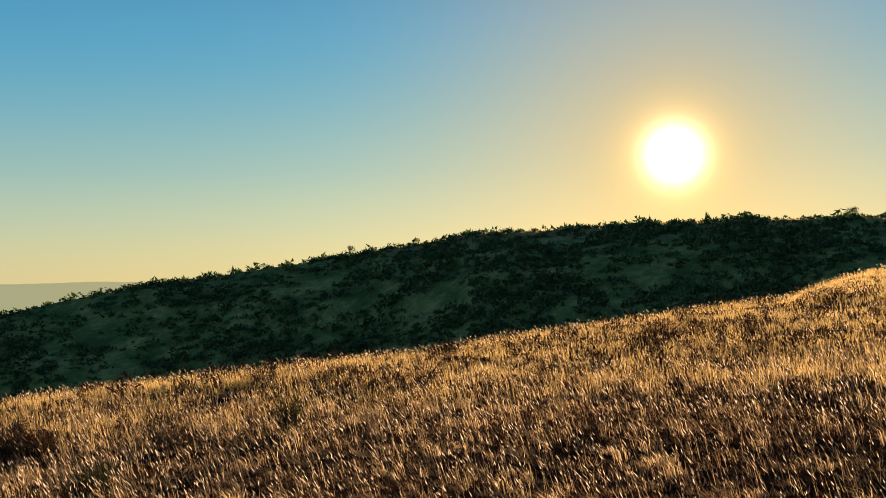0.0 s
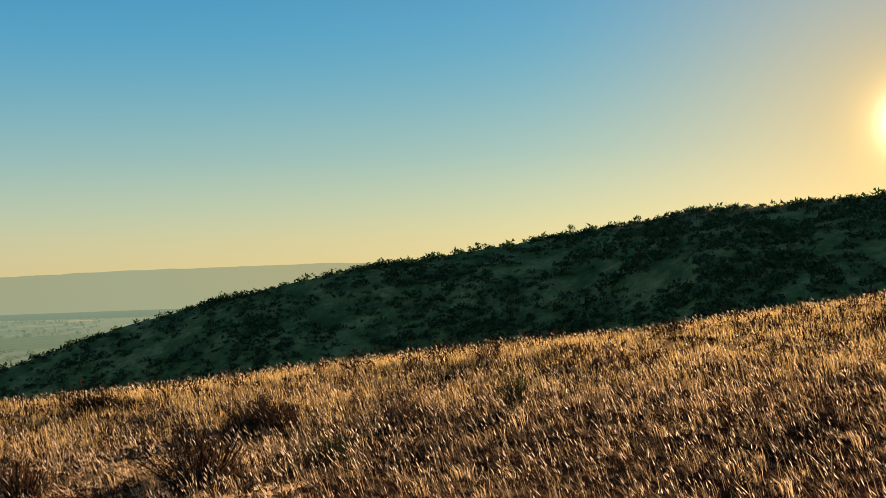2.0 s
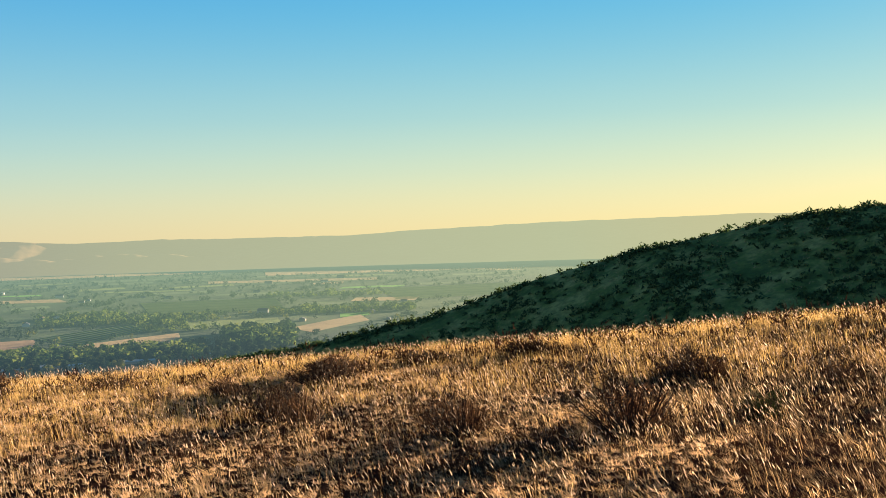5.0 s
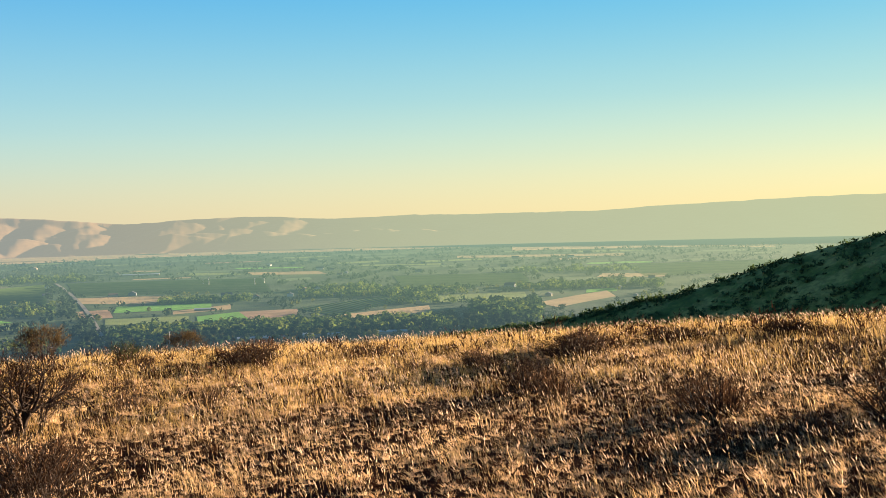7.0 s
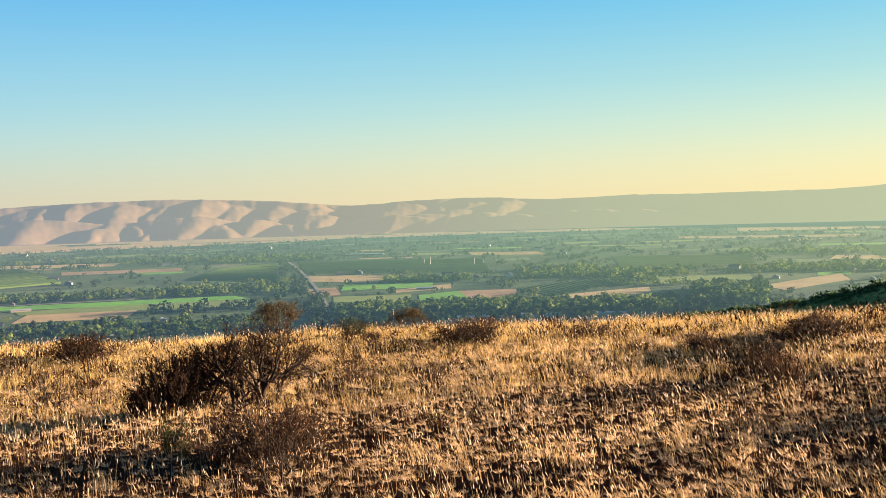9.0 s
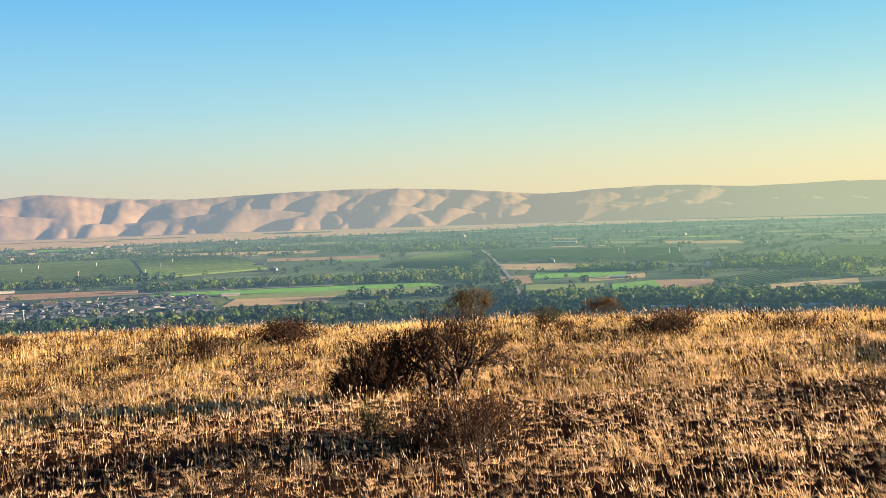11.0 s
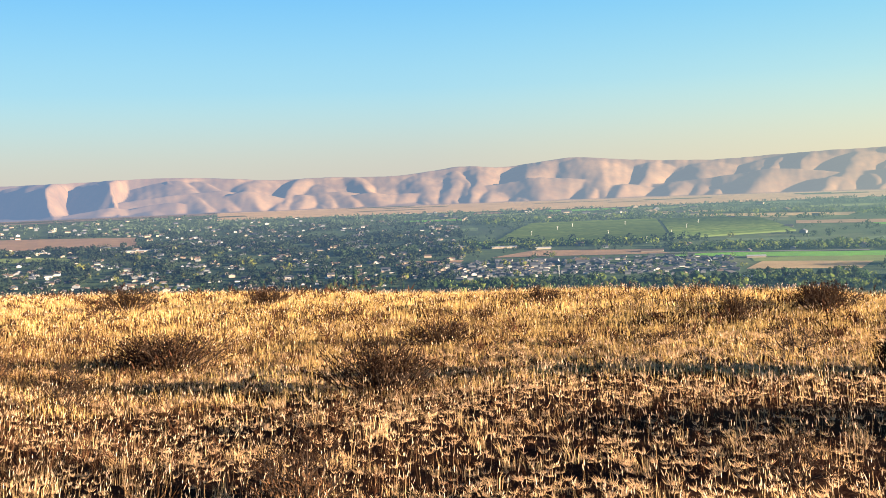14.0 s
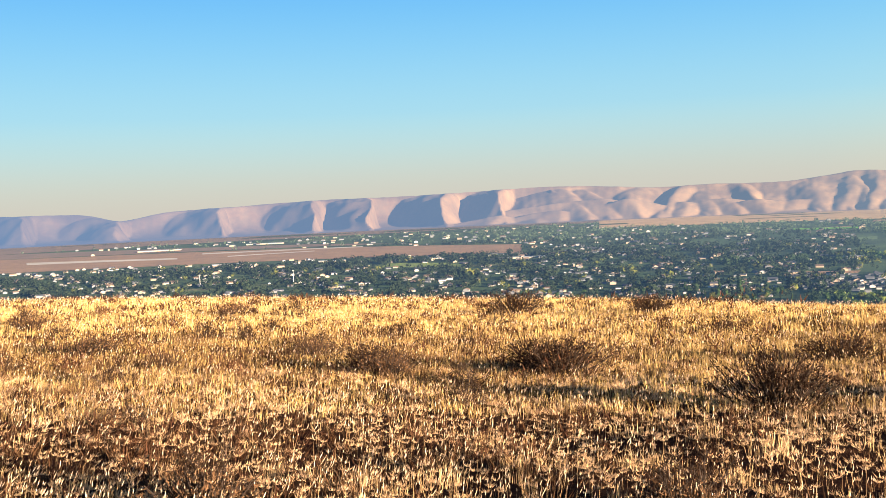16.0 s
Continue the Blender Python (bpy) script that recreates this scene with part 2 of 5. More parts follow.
def part(name, bm_or_mesh, mat, parent, label=""):
    """Links one mesh under a thing or a part."""
    if isinstance(bm_or_mesh, bmesh.types.BMesh):
        me = bpy.data.meshes.new(name)
        bm_or_mesh.to_mesh(me)
        bm_or_mesh.free()
    else:
        me = bm_or_mesh
    if mat is not None and not me.materials:
        me.materials.append(mat)
    ob = new(name, me)
    ob.parent = parent
    return tagged(ob, label)


# ---------------------------------------------------------------- the lie of the land
def floor(r):
    """The valley floor: it rises gently towards the far hills."""
    return EYE - 142.0 + 0.01677 * r


HILL_AZ = np.array([-180, -100, -60, -22.6, -18, -9.5, 0, 10, 25, 47, 75, 100, 115, 140, 180])
HILL_SLOPE = np.array([-0.01, 0.045, 0.055, 0.040, 0.035, 0.030, 0.025, 0.015, -0.005, -0.035, -0.055, -0.066, -0.067, -0.045, -0.01])
HILL_EDGE = np.array([80, 90, 90, 56, 32, 24, 17.5, 16.7, 15.9, 19, 25, 42, 70, 79, 80])
SPUR_AZ = np.array([-180, -60, -23, -21, -12.6, -1.5, 2, 5.6, 16, 22.8, 25.3, 29.5, 35.2, 41.2, 47.4, 56, 66, 80, 180])
SPUR_EL = np.array([-4, 2.6, 3.25, 3.4, 3.5, 3.32, 2.78, 2.27, 0.9, -0.25, -0.85, -1.95, -3.8, -5.05, -5.85, -7.2, -9.5, -14, -14])
SPUR_FAR = np.array([180, 170, 172, 173, 178, 188, 192, 195, 205, 212, 215, 220, 226, 232, 238, 246, 255, 262, 262])


def bearing(x, y):
    return np.degrees(np.arctan2(-x, y)), np.hypot(x, y)


def bumps(x, y, scale, amount, seed=0.0):
    """A few crossed waves, for uneven ground."""
    a = np.sin(x / scale + seed) * np.cos(y / scale * 1.3 + seed * 1.7) + 0.6 * np.sin((x + 1.7 * y) / scale * 1.9 + seed * 2.3)
    return amount * (a + 0.4 * np.sin((2.1 * x - y) / scale * 3.1 + seed))


def knoll(x, y):
    az, r = bearing(x, y)
    slope, edge = np.interp(az, HILL_AZ, HILL_SLOPE), np.interp(az, HILL_AZ, HILL_EDGE)
    past = np.maximum(r - edge, 0)
    fall = np.where(past < 25, 0.009 * past ** 2, 0.009 * 625 + 0.45 * (past - 25))
    return slope * r - fall + bumps(x, y, 2.3, 0.035) * np.clip(r / 4, 0, 1) + bumps(x, y, 0.7, 0.012, 2.0)


def spur(x, y):
    az, r = bearing(x, y)
    crest = np.interp(az, SPUR_AZ, SPUR_FAR)
    top = EYE + crest * np.tan(np.radians(np.interp(az, SPUR_AZ, SPUR_EL)))
    d = r - crest
    blunt = np.interp(az, [-30, -4, 5], [26.0, 24.0, 6.0])
    rough = bumps(x, y, 17.0, 0.7, 1.0) + bumps(x, y, 6.0, 0.25, 3.0)
    return top - np.where(d < 0, 0.40 * (np.sqrt(d * d + blunt * blunt) - blunt), 0.10 * d + 0.0016 * d * d) + rough * np.clip(-d / 20, 0.25, 1)


def land(x, y):
    a, b = knoll(x, y), spur(x, y)
    h = np.maximum(a, b)
    return np.maximum(h, floor(np.hypot(x, y)))


def land_mesh():
    az = np.concatenate([np.arange(-30, 150, 0.5), np.arange(150, 330, 3.0)])
    r = np.concatenate([[0.001], np.linspace(0.0, 4, 9)[1:], np.geomspace(4.3, 90, 90), np.linspace(92, 300, 90), np.geomspace(306, 4980, 70)])
    A, R = np.meshgrid(np.radians(az), r)
    x, y = -np.sin(A) * R, np.cos(A) * R
    z = land(x, y)
    n, k = A.shape
    co = np.stack([x, y, z], -1).reshape(-1, 3)
    i = np.arange(n * k).reshape(n, k)
    j = np.roll(i, -1, 1)
    quads = np.stack([i[:-1], i[1:], j[1:], j[:-1]], -1).reshape(-1, 4)
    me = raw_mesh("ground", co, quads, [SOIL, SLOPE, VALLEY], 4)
    c = co[quads].mean(1)
    cr = np.hypot(c[:, 0], c[:, 1])
    which = np.where((c[:, 2] < floor(cr) + 1.5) & (cr > 150), 2, np.where((spur(c[:, 0], c[:, 1]) >= knoll(c[:, 0], c[:, 1]) - 0.5) & (cr > 40), 1, 0))
    me.polygons.foreach_set("material_index", which.astype(np.int32))
    me.polygons.foreach_set("use_smooth", [True] * len(me.polygons))
    return me


ground = tagged(new("ground", land_mesh()), "dry hilltop falling to a ravine and a wide valley floor", "ground", kind="structure")

# ---------------------------------------------------------------- the far hills
RIDGE_AZ = np.array([-5, 16.5, 18, 29, 36.6, 39, 47, 49, 53.6, 58, 61, 64.4, 69.4, 73.7, 79, 83, 84.5, 86.7, 91, 94.5, 97, 99.9, 101.5, 104, 107, 110, 113, 119, 125, 131, 133, 134.4, 135.4, 136, 137.1, 141, 150, 170])
RIDGE_EL = np.array([1.2, 1.2, 1.25, 1.14, 0.9, 0.75, 0.75, 0.81, 0.68, 0.92, 0.83, 0.63, 1.07, 1.23, 1.12, 0.94, 0.94, 1.03, 1.38, 0.94, 1.12, 0.72, 0.70, 0.77, 0.70, 0.93, 1.04, 0.86, 0.85, 0.64, 0.56, 0.36, 0.05, 0.33, 0.62, 0.66, 0.5, 0.4])


def lattice(x, y):
    """Smooth random hills over a grid, about -0.7 to 0.7."""
    rng = np.random.RandomState(3)
    grads = rng.uniform(0, 2 * np.pi, (256, 256))
    i, j = np.floor(x).astype(int), np.floor(y).astype(int)
    u, v = x - i, y - j
    fu, fv = u * u * u * (u * (u * 6 - 15) + 10), v * v * v * (v * (v * 6 - 15) + 10)

    def corner(a, b):
        g = grads[(i + a) % 256, (j + b) % 256]
        return np.cos(g) * (u - a) + np.sin(g) * (v - b)

    low = corner(0, 0) * (1 - fu) + corner(1, 0) * fu
    high = corner(0, 1) * (1 - fu) + corner(1, 1) * fu
    return low * (1 - fv) + high * fv


def ridge_mesh():
    """Bare hills as many rounded spurs that run from the crest to the plain, with sharp gullies where they meet."""
    rng = np.random.RandomState(23)
    along = np.arange(-12, 175, 0.08)
    soft = np.exp(-0.5 * (np.arange(-30, 31) * 0.08 / 0.5) ** 2)
    crest = np.convolve(np.pad(np.interp(along, RIDGE_AZ, RIDGE_EL), 30, "edge"), soft / soft.sum(), "valid") + 0.030 * lattice(along * 1.1, along * 0 + 5.5) + 0.020 * lattice(along * 3.1, along * 0 + 9.5)
    A, R = np.meshgrid(np.concatenate([np.arange(-6, 40, 0.2), np.arange(40, 145, 0.085), np.arange(145, 165, 0.3)]), np.linspace(4300, 4795, 60))
    X, Y = A * 76.0, R - 4300
    wave = 0.35 * lattice(X / 190, Y / 190 + 7) + 0.16 * lattice(X / 80 + 40, Y / 90)
    limit = EYE + R * np.tan(np.radians(np.interp(A, along, crest)))
    base = floor(R) + 0.5
    rise = limit - base
    # the face behind the spurs
    t = np.clip((R - 4330 - 60 * lattice(A * 0.4, A * 0 + 2.5)) / 460, 0, 1)
    h = rise * t ** np.interp(A, [40, 50, 85, 104, 110, 115], [1.3, 3.0, 2.4, 1.3, 2.0, 8.0])
    # spurs: bearing at the top and at the toe, ranges, share of the height, widths towards and away from the sun, depth of the gullies
    spurs = []
    a = 22.0
    while a < 113:
        shy = float(np.interp(a, [22, 34, 44, 54, 100], [0.2, 0.3, 0.75, 1.0, 1.0]))
        sunny = float(np.interp(a, [38, 46, 80, 90], [0, 1, 1, 0]))
        toe = rng.uniform(4310, 4400)
        shift = rng.uniform(-1.8, 1.2) * (1 - 0.6 * sunny) + 1.7 * sunny
        spurs.append((a, a + shift, 4785, toe, shy * rng.uniform(0.88, 1.04), rng.uniform(60, 110) + 70 * sunny, rng.uniform(75, 150) - 15 * sunny, rng.uniform(15, 28) + 8 * sunny))
        a += rng.uniform(1.1, 3.2)
    a = 46.0
    while a < 116:
        toe, top = rng.uniform(4302, 4370), rng.uniform(4450, 4640)
        spurs.append((a, a + rng.uniform(-0.9, 0.7) + 0.6 * float(np.interp(a, [80, 90], [1, 0])), top, toe, rng.uniform(0.25, 0.65) * float(np.interp(a, [110, 116], [1, 0.5])), rng.uniform(40, 70), rng.uniform(50, 90), rng.uniform(7, 14)))
        a += rng.uniform(0.6, 2.0)
    for a_top, a_toe, r_top, r_toe, share, w_near, w_far, deep in spurs:
        cut = slice(*np.searchsorted(A[0], [min(a_top, a_toe) - 6, max(a_top, a_toe) + 6]))
        t = (R[:, cut] - r_toe) / (r_top - r_toe)
        spine = a_toe + (a_top - a_toe) * np.clip(t, 0, 1)
        d = (A[:, cut] + wave[:, cut] - spine) * 76.0
        d = d / (np.where(d > 0, w_far, w_near) * (0.65 + 0.5 * np.clip(t, 0, 1)))
        high = share * rise[:, cut] * (0.22 * np.sin(0.5 * np.pi * np.clip(t, 0, 1)) + 0.78 * np.clip(t, 0, 1)) - np.maximum(-t, 0) * 120
        deep = deep * (1 - np.interp(a_top, [100, 110], [0.25, 0]) * np.clip((t - 0.55) / 0.4, 0, 1))
        h[:, cut] = np.maximum(h[:, cut], high - deep * (np.sqrt(0.2 + 2 * d * d) - 0.45) - np.maximum(t - 1, 0) * 40)
    # beyond them steep faces that stand aslant, turned away from the sun, one behind the other
    feet, a = [(100, 4300)], 110.5
    while a < 170:
        step = rng.uniform(2.2, 4.6)
        feet += [(a, 4305 + rng.uniform(0, 50)), (a + step, 4305 + 118 * step)]
        a += step + rng.uniform(0.5, 1.3)
    q = R - np.interp(A + 1.6 * wave, *zip(*feet)) - 70 * lattice(X / 170 + 9, Y / 300)
    slant = rise * np.interp(0.40 * q / 112, [-0.1, 0.15, 0.5, 0.85, 1.2], [0, 0.07, 0.5, 0.88, 1.0])
    h = np.maximum(h, slant * np.interp(A, [109, 112.5], [0, 1]))
    z = base + np.clip(h + (2.4 * lattice(X / 60, Y / 110) + 1.5 * lattice(X / 27 + 5, Y / 60)) * np.clip(h / 30, 0, 1), 0, rise)
    z[-1] = limit[-1]
    a = np.radians(A)
    co = np.stack([-np.sin(a) * R, np.cos(a) * R, z], -1)
    # behind the crest the land drops a little
    back = co[-1:].copy()
    back[..., :2] *= 1.02
    back[..., 2] -= 30
    co = np.concatenate([co, back])
    n, k = co.shape[:2]
    i = np.arange(n * k).reshape(n, k)
    quads = np.stack([i[:-1, :-1], i[1:, :-1], i[1:, 1:], i[:-1, 1:]], -1).reshape(-1, 4)
    me = raw_mesh("far_hills", co.reshape(-1, 3), quads, [RIDGE], 4)
    me.polygons.foreach_set("use_smooth", [True] * len(me.polygons))
    return me


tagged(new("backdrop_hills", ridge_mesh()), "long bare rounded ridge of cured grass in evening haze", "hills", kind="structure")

# ---------------------------------------------------------------- grass
def grass(name, label, seed, bands, mat, lean=0.35, droop=0.25, curl=True, cover=0.0, sway=0.42):
    """Tufts of blades on the hilltop. bands: (from r, to r, from az, to az, tufts a square metre, blades a tuft, height, width, spread, lift)."""
    rng = np.random.RandomState(seed)
    cos, tris, base = [], [], 0
    for r0, r1, a0, a1, density, blades, height, width, spread, lift in bands:
        area = 0.5 * math.radians(a1 - a0) * (r1 * r1 - r0 * r0)
        n = int(area * density)
        r = np.sqrt(rng.uniform(r0 * r0, r1 * r1, n))
        az = np.radians(rng.uniform(a0, a1, n))
        x, y = -np.sin(az) * r, np.cos(az) * r
        thick = np.sin(x * 0.9 + 1.3) * np.sin(y * 0.8 + 0.4) + 0.7 * np.sin(x * 2.3 + y * 1.7) + 0.3 * np.sin(x * 0.31 - y * 0.23)
        thick = 0.5 * thick + np.clip((r - 11) / 6, 0, 1.6) + np.clip((64 - np.degrees(az)) / 20, 0, 1.3)
        keep = rng.uniform(-1.9, 0.9, n) - cover < thick
        edge = np.interp(np.degrees(az), HILL_AZ, HILL_EDGE)
        keep &= r < edge + 18
        x, y, thick = x[keep], y[keep], thick[keep]
        n = len(x)
        tall = height * rng.uniform(0.5, 1.25, n) * (0.9 + 0.10 * np.clip(thick, -1, 1.2))
        m = n * blades
        X, Y, T = np.repeat(x, blades), np.repeat(y, blades), np.repeat(tall, blades)
        turn = rng.uniform(0, 2 * np.pi, m)
        off = spread * np.sqrt(rng.uniform(0, 1, m))
        bx, by = X + np.cos(turn) * off, Y + np.sin(turn) * off
        bz = land(bx, by) - 0.02 + lift * np.repeat(rng.uniform(0.5, 1.2, n), blades)
        h = T * rng.uniform(0.45, 1.1, m)
        out = lean * rng.uniform(0.1, 1.0, m) * h
        dx, dy = np.cos(turn) * out - sway * h, np.sin(turn) * out - 0.43 * sway * h
        face = turn + np.pi / 2 + rng.normal(0, 0.8, m)
        ww = width * rng.uniform(0.6, 1.4, m) / 2
        wx, wy = np.cos(face) * ww, np.sin(face) * ww
        sag = droop * rng.uniform(0, 1, m)
        p = np.empty((m, 5, 3))
        p[:, 0] = np.stack([bx - wx, by - wy, bz], -1)
        p[:, 1] = np.stack([bx + wx, by + wy, bz], -1)
        p[:, 2] = np.stack([bx + 0.3 * dx - 0.9 * wx, by + 0.3 * dy - 0.9 * wy, bz + 0.64 * h], -1)
        p[:, 3] = np.stack([bx + 0.3 * dx + 0.9 * wx, by + 0.3 * dy + 0.9 * wy, bz + 0.64 * h], -1)
        p[:, 4] = np.stack([bx + dx * (1 + sag), by + dy * (1 + sag), bz + h * (1 - 0.3 * sag)], -1)
        if not curl:
            cos.append(p[:, [0, 1, 4]].reshape(-1, 3))
            tris.append(base + np.arange(3 * m).reshape(-1, 3))
            base += 3 * m
            continue
        k = base + 5 * np.arange(m)[:, None]
        tris.append(np.concatenate([k + [0, 1, 3], k + [0, 3, 2], k + [2, 3, 4]], 1).reshape(-1, 3))
        cos.append(p.reshape(-1, 3))
        base += 5 * m
    me = raw_mesh(name, np.concatenate(cos), np.concatenate(tris), [mat])
    return tagged(new(name, me), label, "grass", kind="stuff")


def stalks(name, label, seed, bands):
    """Thin stems that nod with the wind, each with a pale spike at its end. bands: (from r, to r, from az, to az, stalks a square metre, height, stem, spike width)."""
    rng = np.random.RandomState(seed)
    cos, tris, which, base = [], [], [], 0
    for r0, r1, a0, a1, density, height, stem, spike in bands:
        n = int(0.5 * math.radians(a1 - a0) * (r1 * r1 - r0 * r0) * density)
        r, az = np.sqrt(rng.uniform(r0 * r0, r1 * r1, n)), np.radians(rng.uniform(a0, a1, n))
        x, y = -np.sin(az) * r, np.cos(az) * r
        thick = np.sin(x * 1.1 + 0.3) * np.sin(y * 0.9 + 1.4) + 0.8 * np.sin(x * 3.1 + y * 2.3) * np.sin(y * 2.7 - x)
        thick = 0.6 * thick + np.clip((r - 11) / 6, 0, 1.6) + np.clip((64 - np.degrees(az)) / 20, 0, 1.0)
        keep = (rng.uniform(-1.3, 0.9, n) < thick) & (r < np.interp(np.degrees(az), HILL_AZ, HILL_EDGE) + 14)
        x, y = x[keep], y[keep]
        n = len(x)
        h = height * rng.uniform(0.45, 1.25, n)
        foot = np.stack([x, y, land(x, y) - 0.01], -1)
        lean = np.stack([-0.26 + rng.normal(0, 0.11, n), rng.normal(0, 0.11, n), np.ones(n)], -1)
        neck = foot + lean * (h * 0.82)[:, None]
        nod = lean + np.stack([-0.25 + rng.normal(0, 0.18, n), rng.normal(0, 0.18, n), -0.2 * rng.uniform(0, 1, n)], -1)
        tip = neck + nod * (h * rng.uniform(0.15, 0.30, n))[:, None]
        turn = rng.uniform(0, np.pi, n)
        u = np.stack([np.cos(turn), np.sin(turn), 0 * turn], -1)
        v = np.stack([-np.sin(turn), np.cos(turn), 0 * turn], -1)
        w = (spike * rng.uniform(0.6, 1.3, n) / 2)[:, None]
        mid = neck + 0.4 * (tip - neck)
        p = np.stack([foot - u * stem / 2, foot + u * stem / 2, neck + v * stem * 0.4, neck, mid - u * w, mid + u * w, tip, mid - v * w, mid + v * w], 1)
        k = base + 9 * np.arange(n)[:, None]
        tris.append(np.concatenate([k + [0, 1, 2], k + [3, 5, 4], k + [4, 5, 6], k + [3, 8, 7], k + [7, 8, 6]], 1).reshape(-1, 3))
        which.append(np.tile([0, 1, 1, 1, 1], n))
        cos.append(p.reshape(-1, 3))
        base += 9 * n
    me = raw_mesh(name, np.concatenate(cos), np.concatenate(tris), [STRAW, HEAD])
    me.polygons.foreach_set("material_index", np.concatenate(which).astype(np.int32))
    return tagged(new(name, me), label, "grass", kind="stuff")


grass("bunchgrass", "short curly star-like tufts of cured bunchgrass on dark soil", 11, [
    (4.3, 8, 20, 147, 84, 18, 0.036, 0.0060, 0.024, 0.055),
    (8, 12, 26, 147, 66, 14, 0.038, 0.0068, 0.026, 0.058),
    (12, 18, 34, 147, 22, 18, 0.08, 0.009, 0.04, 0.05),
    (0.5, 4.5, -180, 180, 70, 14, 0.036, 0.0055, 0.024, 0.045),
    (4.5, 16, 147, 332, 30, 8, 0.05, 0.010, 0.03, 0.05)], STALK, 1.35, 0.5, False, 0.35)
# browner blades, on these bearings only
grass("brown_bunchgrass", "low brown-gold bunchgrass on the hilltop's sunward part", 16, [
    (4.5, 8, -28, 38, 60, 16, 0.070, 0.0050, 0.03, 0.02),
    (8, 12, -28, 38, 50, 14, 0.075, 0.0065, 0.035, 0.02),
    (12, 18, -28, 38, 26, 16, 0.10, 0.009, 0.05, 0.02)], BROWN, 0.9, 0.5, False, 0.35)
grass("tall_bunchgrass", "knee-high golden bunchgrass covering the hilltop", 13, [
    (4.3, 9, -28, 52, 4.2, 24, 0.15, 0.0042, 0.065, 0),
    (4.3, 9, 52, 147, 6.5, 24, 0.15, 0.0042, 0.065, 0),
    (4.5, 10, 24, 64, 9, 16, 0.14, 0.0046, 0.075, 0),
    (9, 13, -28, 147, 7, 13, 0.18, 0.0040, 0.11, 0),
    (0.8, 4.5, -180, 180, 6, 14, 0.14, 0.0036, 0.075, 0),
    (4.5, 20, 147, 332, 2.4, 8, 0.18, 0.010, 0.12, 0)], STRAW, 0.45, 0.5)
grass("golden_grass", "dense golden cured grass running to the hill's edge", 15, [
    (12, 26, -28, 147, 19, 13, 0.20, 0.0085, 0.18, 0),
    (26, 50, -28, 147, 6.5, 13, 0.24, 0.020, 0.26, 0),
    (50, 98, -28, 147, 2.0, 15, 0.28, 0.048, 0.4, 0),
    (20, 70, 147, 332, 1.2, 7, 0.26, 0.05, 0.35, 0)], GOLD, 0.35, 0.4, False, 0.0, 0.14)
stalks("seed_stalks", "pale nodding seed stalks standing over the bunchgrass", 12, [
    (4.3, 9, -28, 52, 84, 0.20, 0.0034, 0.0060),
    (4.3, 8, 52, 147, 150, 0.20, 0.0036, 0.0060),
    (8, 9, 50, 147, 90, 0.20, 0.0036, 0.0060),
    (9, 14, -28, 147, 64, 0.22, 0.0040, 0.0072),
    (14, 26, -28, 147, 22, 0.21, 0.0055, 0.0095),
    (26, 50, -28, 147, 7, 0.25, 0.011, 0.018),
    (50, 98, -28, 147, 2.2, 0.34, 0.024, 0.045),
    (8.6, 11.2, 69, 83, 46, 0.31, 0.0042, 0.0066),
    (0.8, 4.3, -180, 180, 40, 0.18, 0.003, 0.006)])
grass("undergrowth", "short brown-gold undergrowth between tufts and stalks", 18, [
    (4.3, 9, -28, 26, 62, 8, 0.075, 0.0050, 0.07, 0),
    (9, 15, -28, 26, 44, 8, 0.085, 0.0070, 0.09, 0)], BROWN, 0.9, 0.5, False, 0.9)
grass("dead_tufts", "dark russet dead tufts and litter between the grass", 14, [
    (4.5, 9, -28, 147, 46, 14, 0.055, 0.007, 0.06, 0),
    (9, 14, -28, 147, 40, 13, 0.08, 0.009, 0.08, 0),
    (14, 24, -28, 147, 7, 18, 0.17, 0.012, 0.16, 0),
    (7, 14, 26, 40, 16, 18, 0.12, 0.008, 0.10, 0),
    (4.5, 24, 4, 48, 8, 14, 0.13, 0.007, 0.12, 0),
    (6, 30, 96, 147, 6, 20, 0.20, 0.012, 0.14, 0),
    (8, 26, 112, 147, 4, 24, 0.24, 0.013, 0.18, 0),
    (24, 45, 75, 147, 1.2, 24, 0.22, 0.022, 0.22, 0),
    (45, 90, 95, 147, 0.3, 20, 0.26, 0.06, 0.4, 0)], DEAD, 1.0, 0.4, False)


# ---------------------------------------------------------------- sagebrush
def tubes(segments, sides=3):
    """One mesh out of tapered rods: (from, to, radius, radius)."""
    a = np.array([s[0] for s in segments], float)
    b = np.array([s[1] for s in segments], float)
    ra, rb = np.array([s[2] for s in segments]), np.array([s[3] for s in segments])
    d = b - a
    d /= np.linalg.norm(d, axis=1)[:, None] + 1e-9
    ref = np.where(np.abs(d[:, 2:3]) > 0.9, [[1.0, 0, 0]], [[0, 0, 1.0]])
    u = np.cross(d, ref)
    u /= np.linalg.norm(u, axis=1)[:, None]
    v = np.cross(d, u)
    rings = []
    for p, r in ((a, ra), (b, rb)):
        for k in range(sides):
            t = 2 * math.pi * k / sides
            rings.append(p + r[:, None] * (math.cos(t) * u + math.sin(t) * v))
    co = np.stack(rings, 1)
    n = len(a)
    base = (2 * sides * np.arange(n))[:, None]
    faces = [base + [k, (k + 1) % sides, sides + (k + 1) % sides, sides + k] for k in range(sides)]
    return co.reshape(-1, 3), np.concatenate(faces)


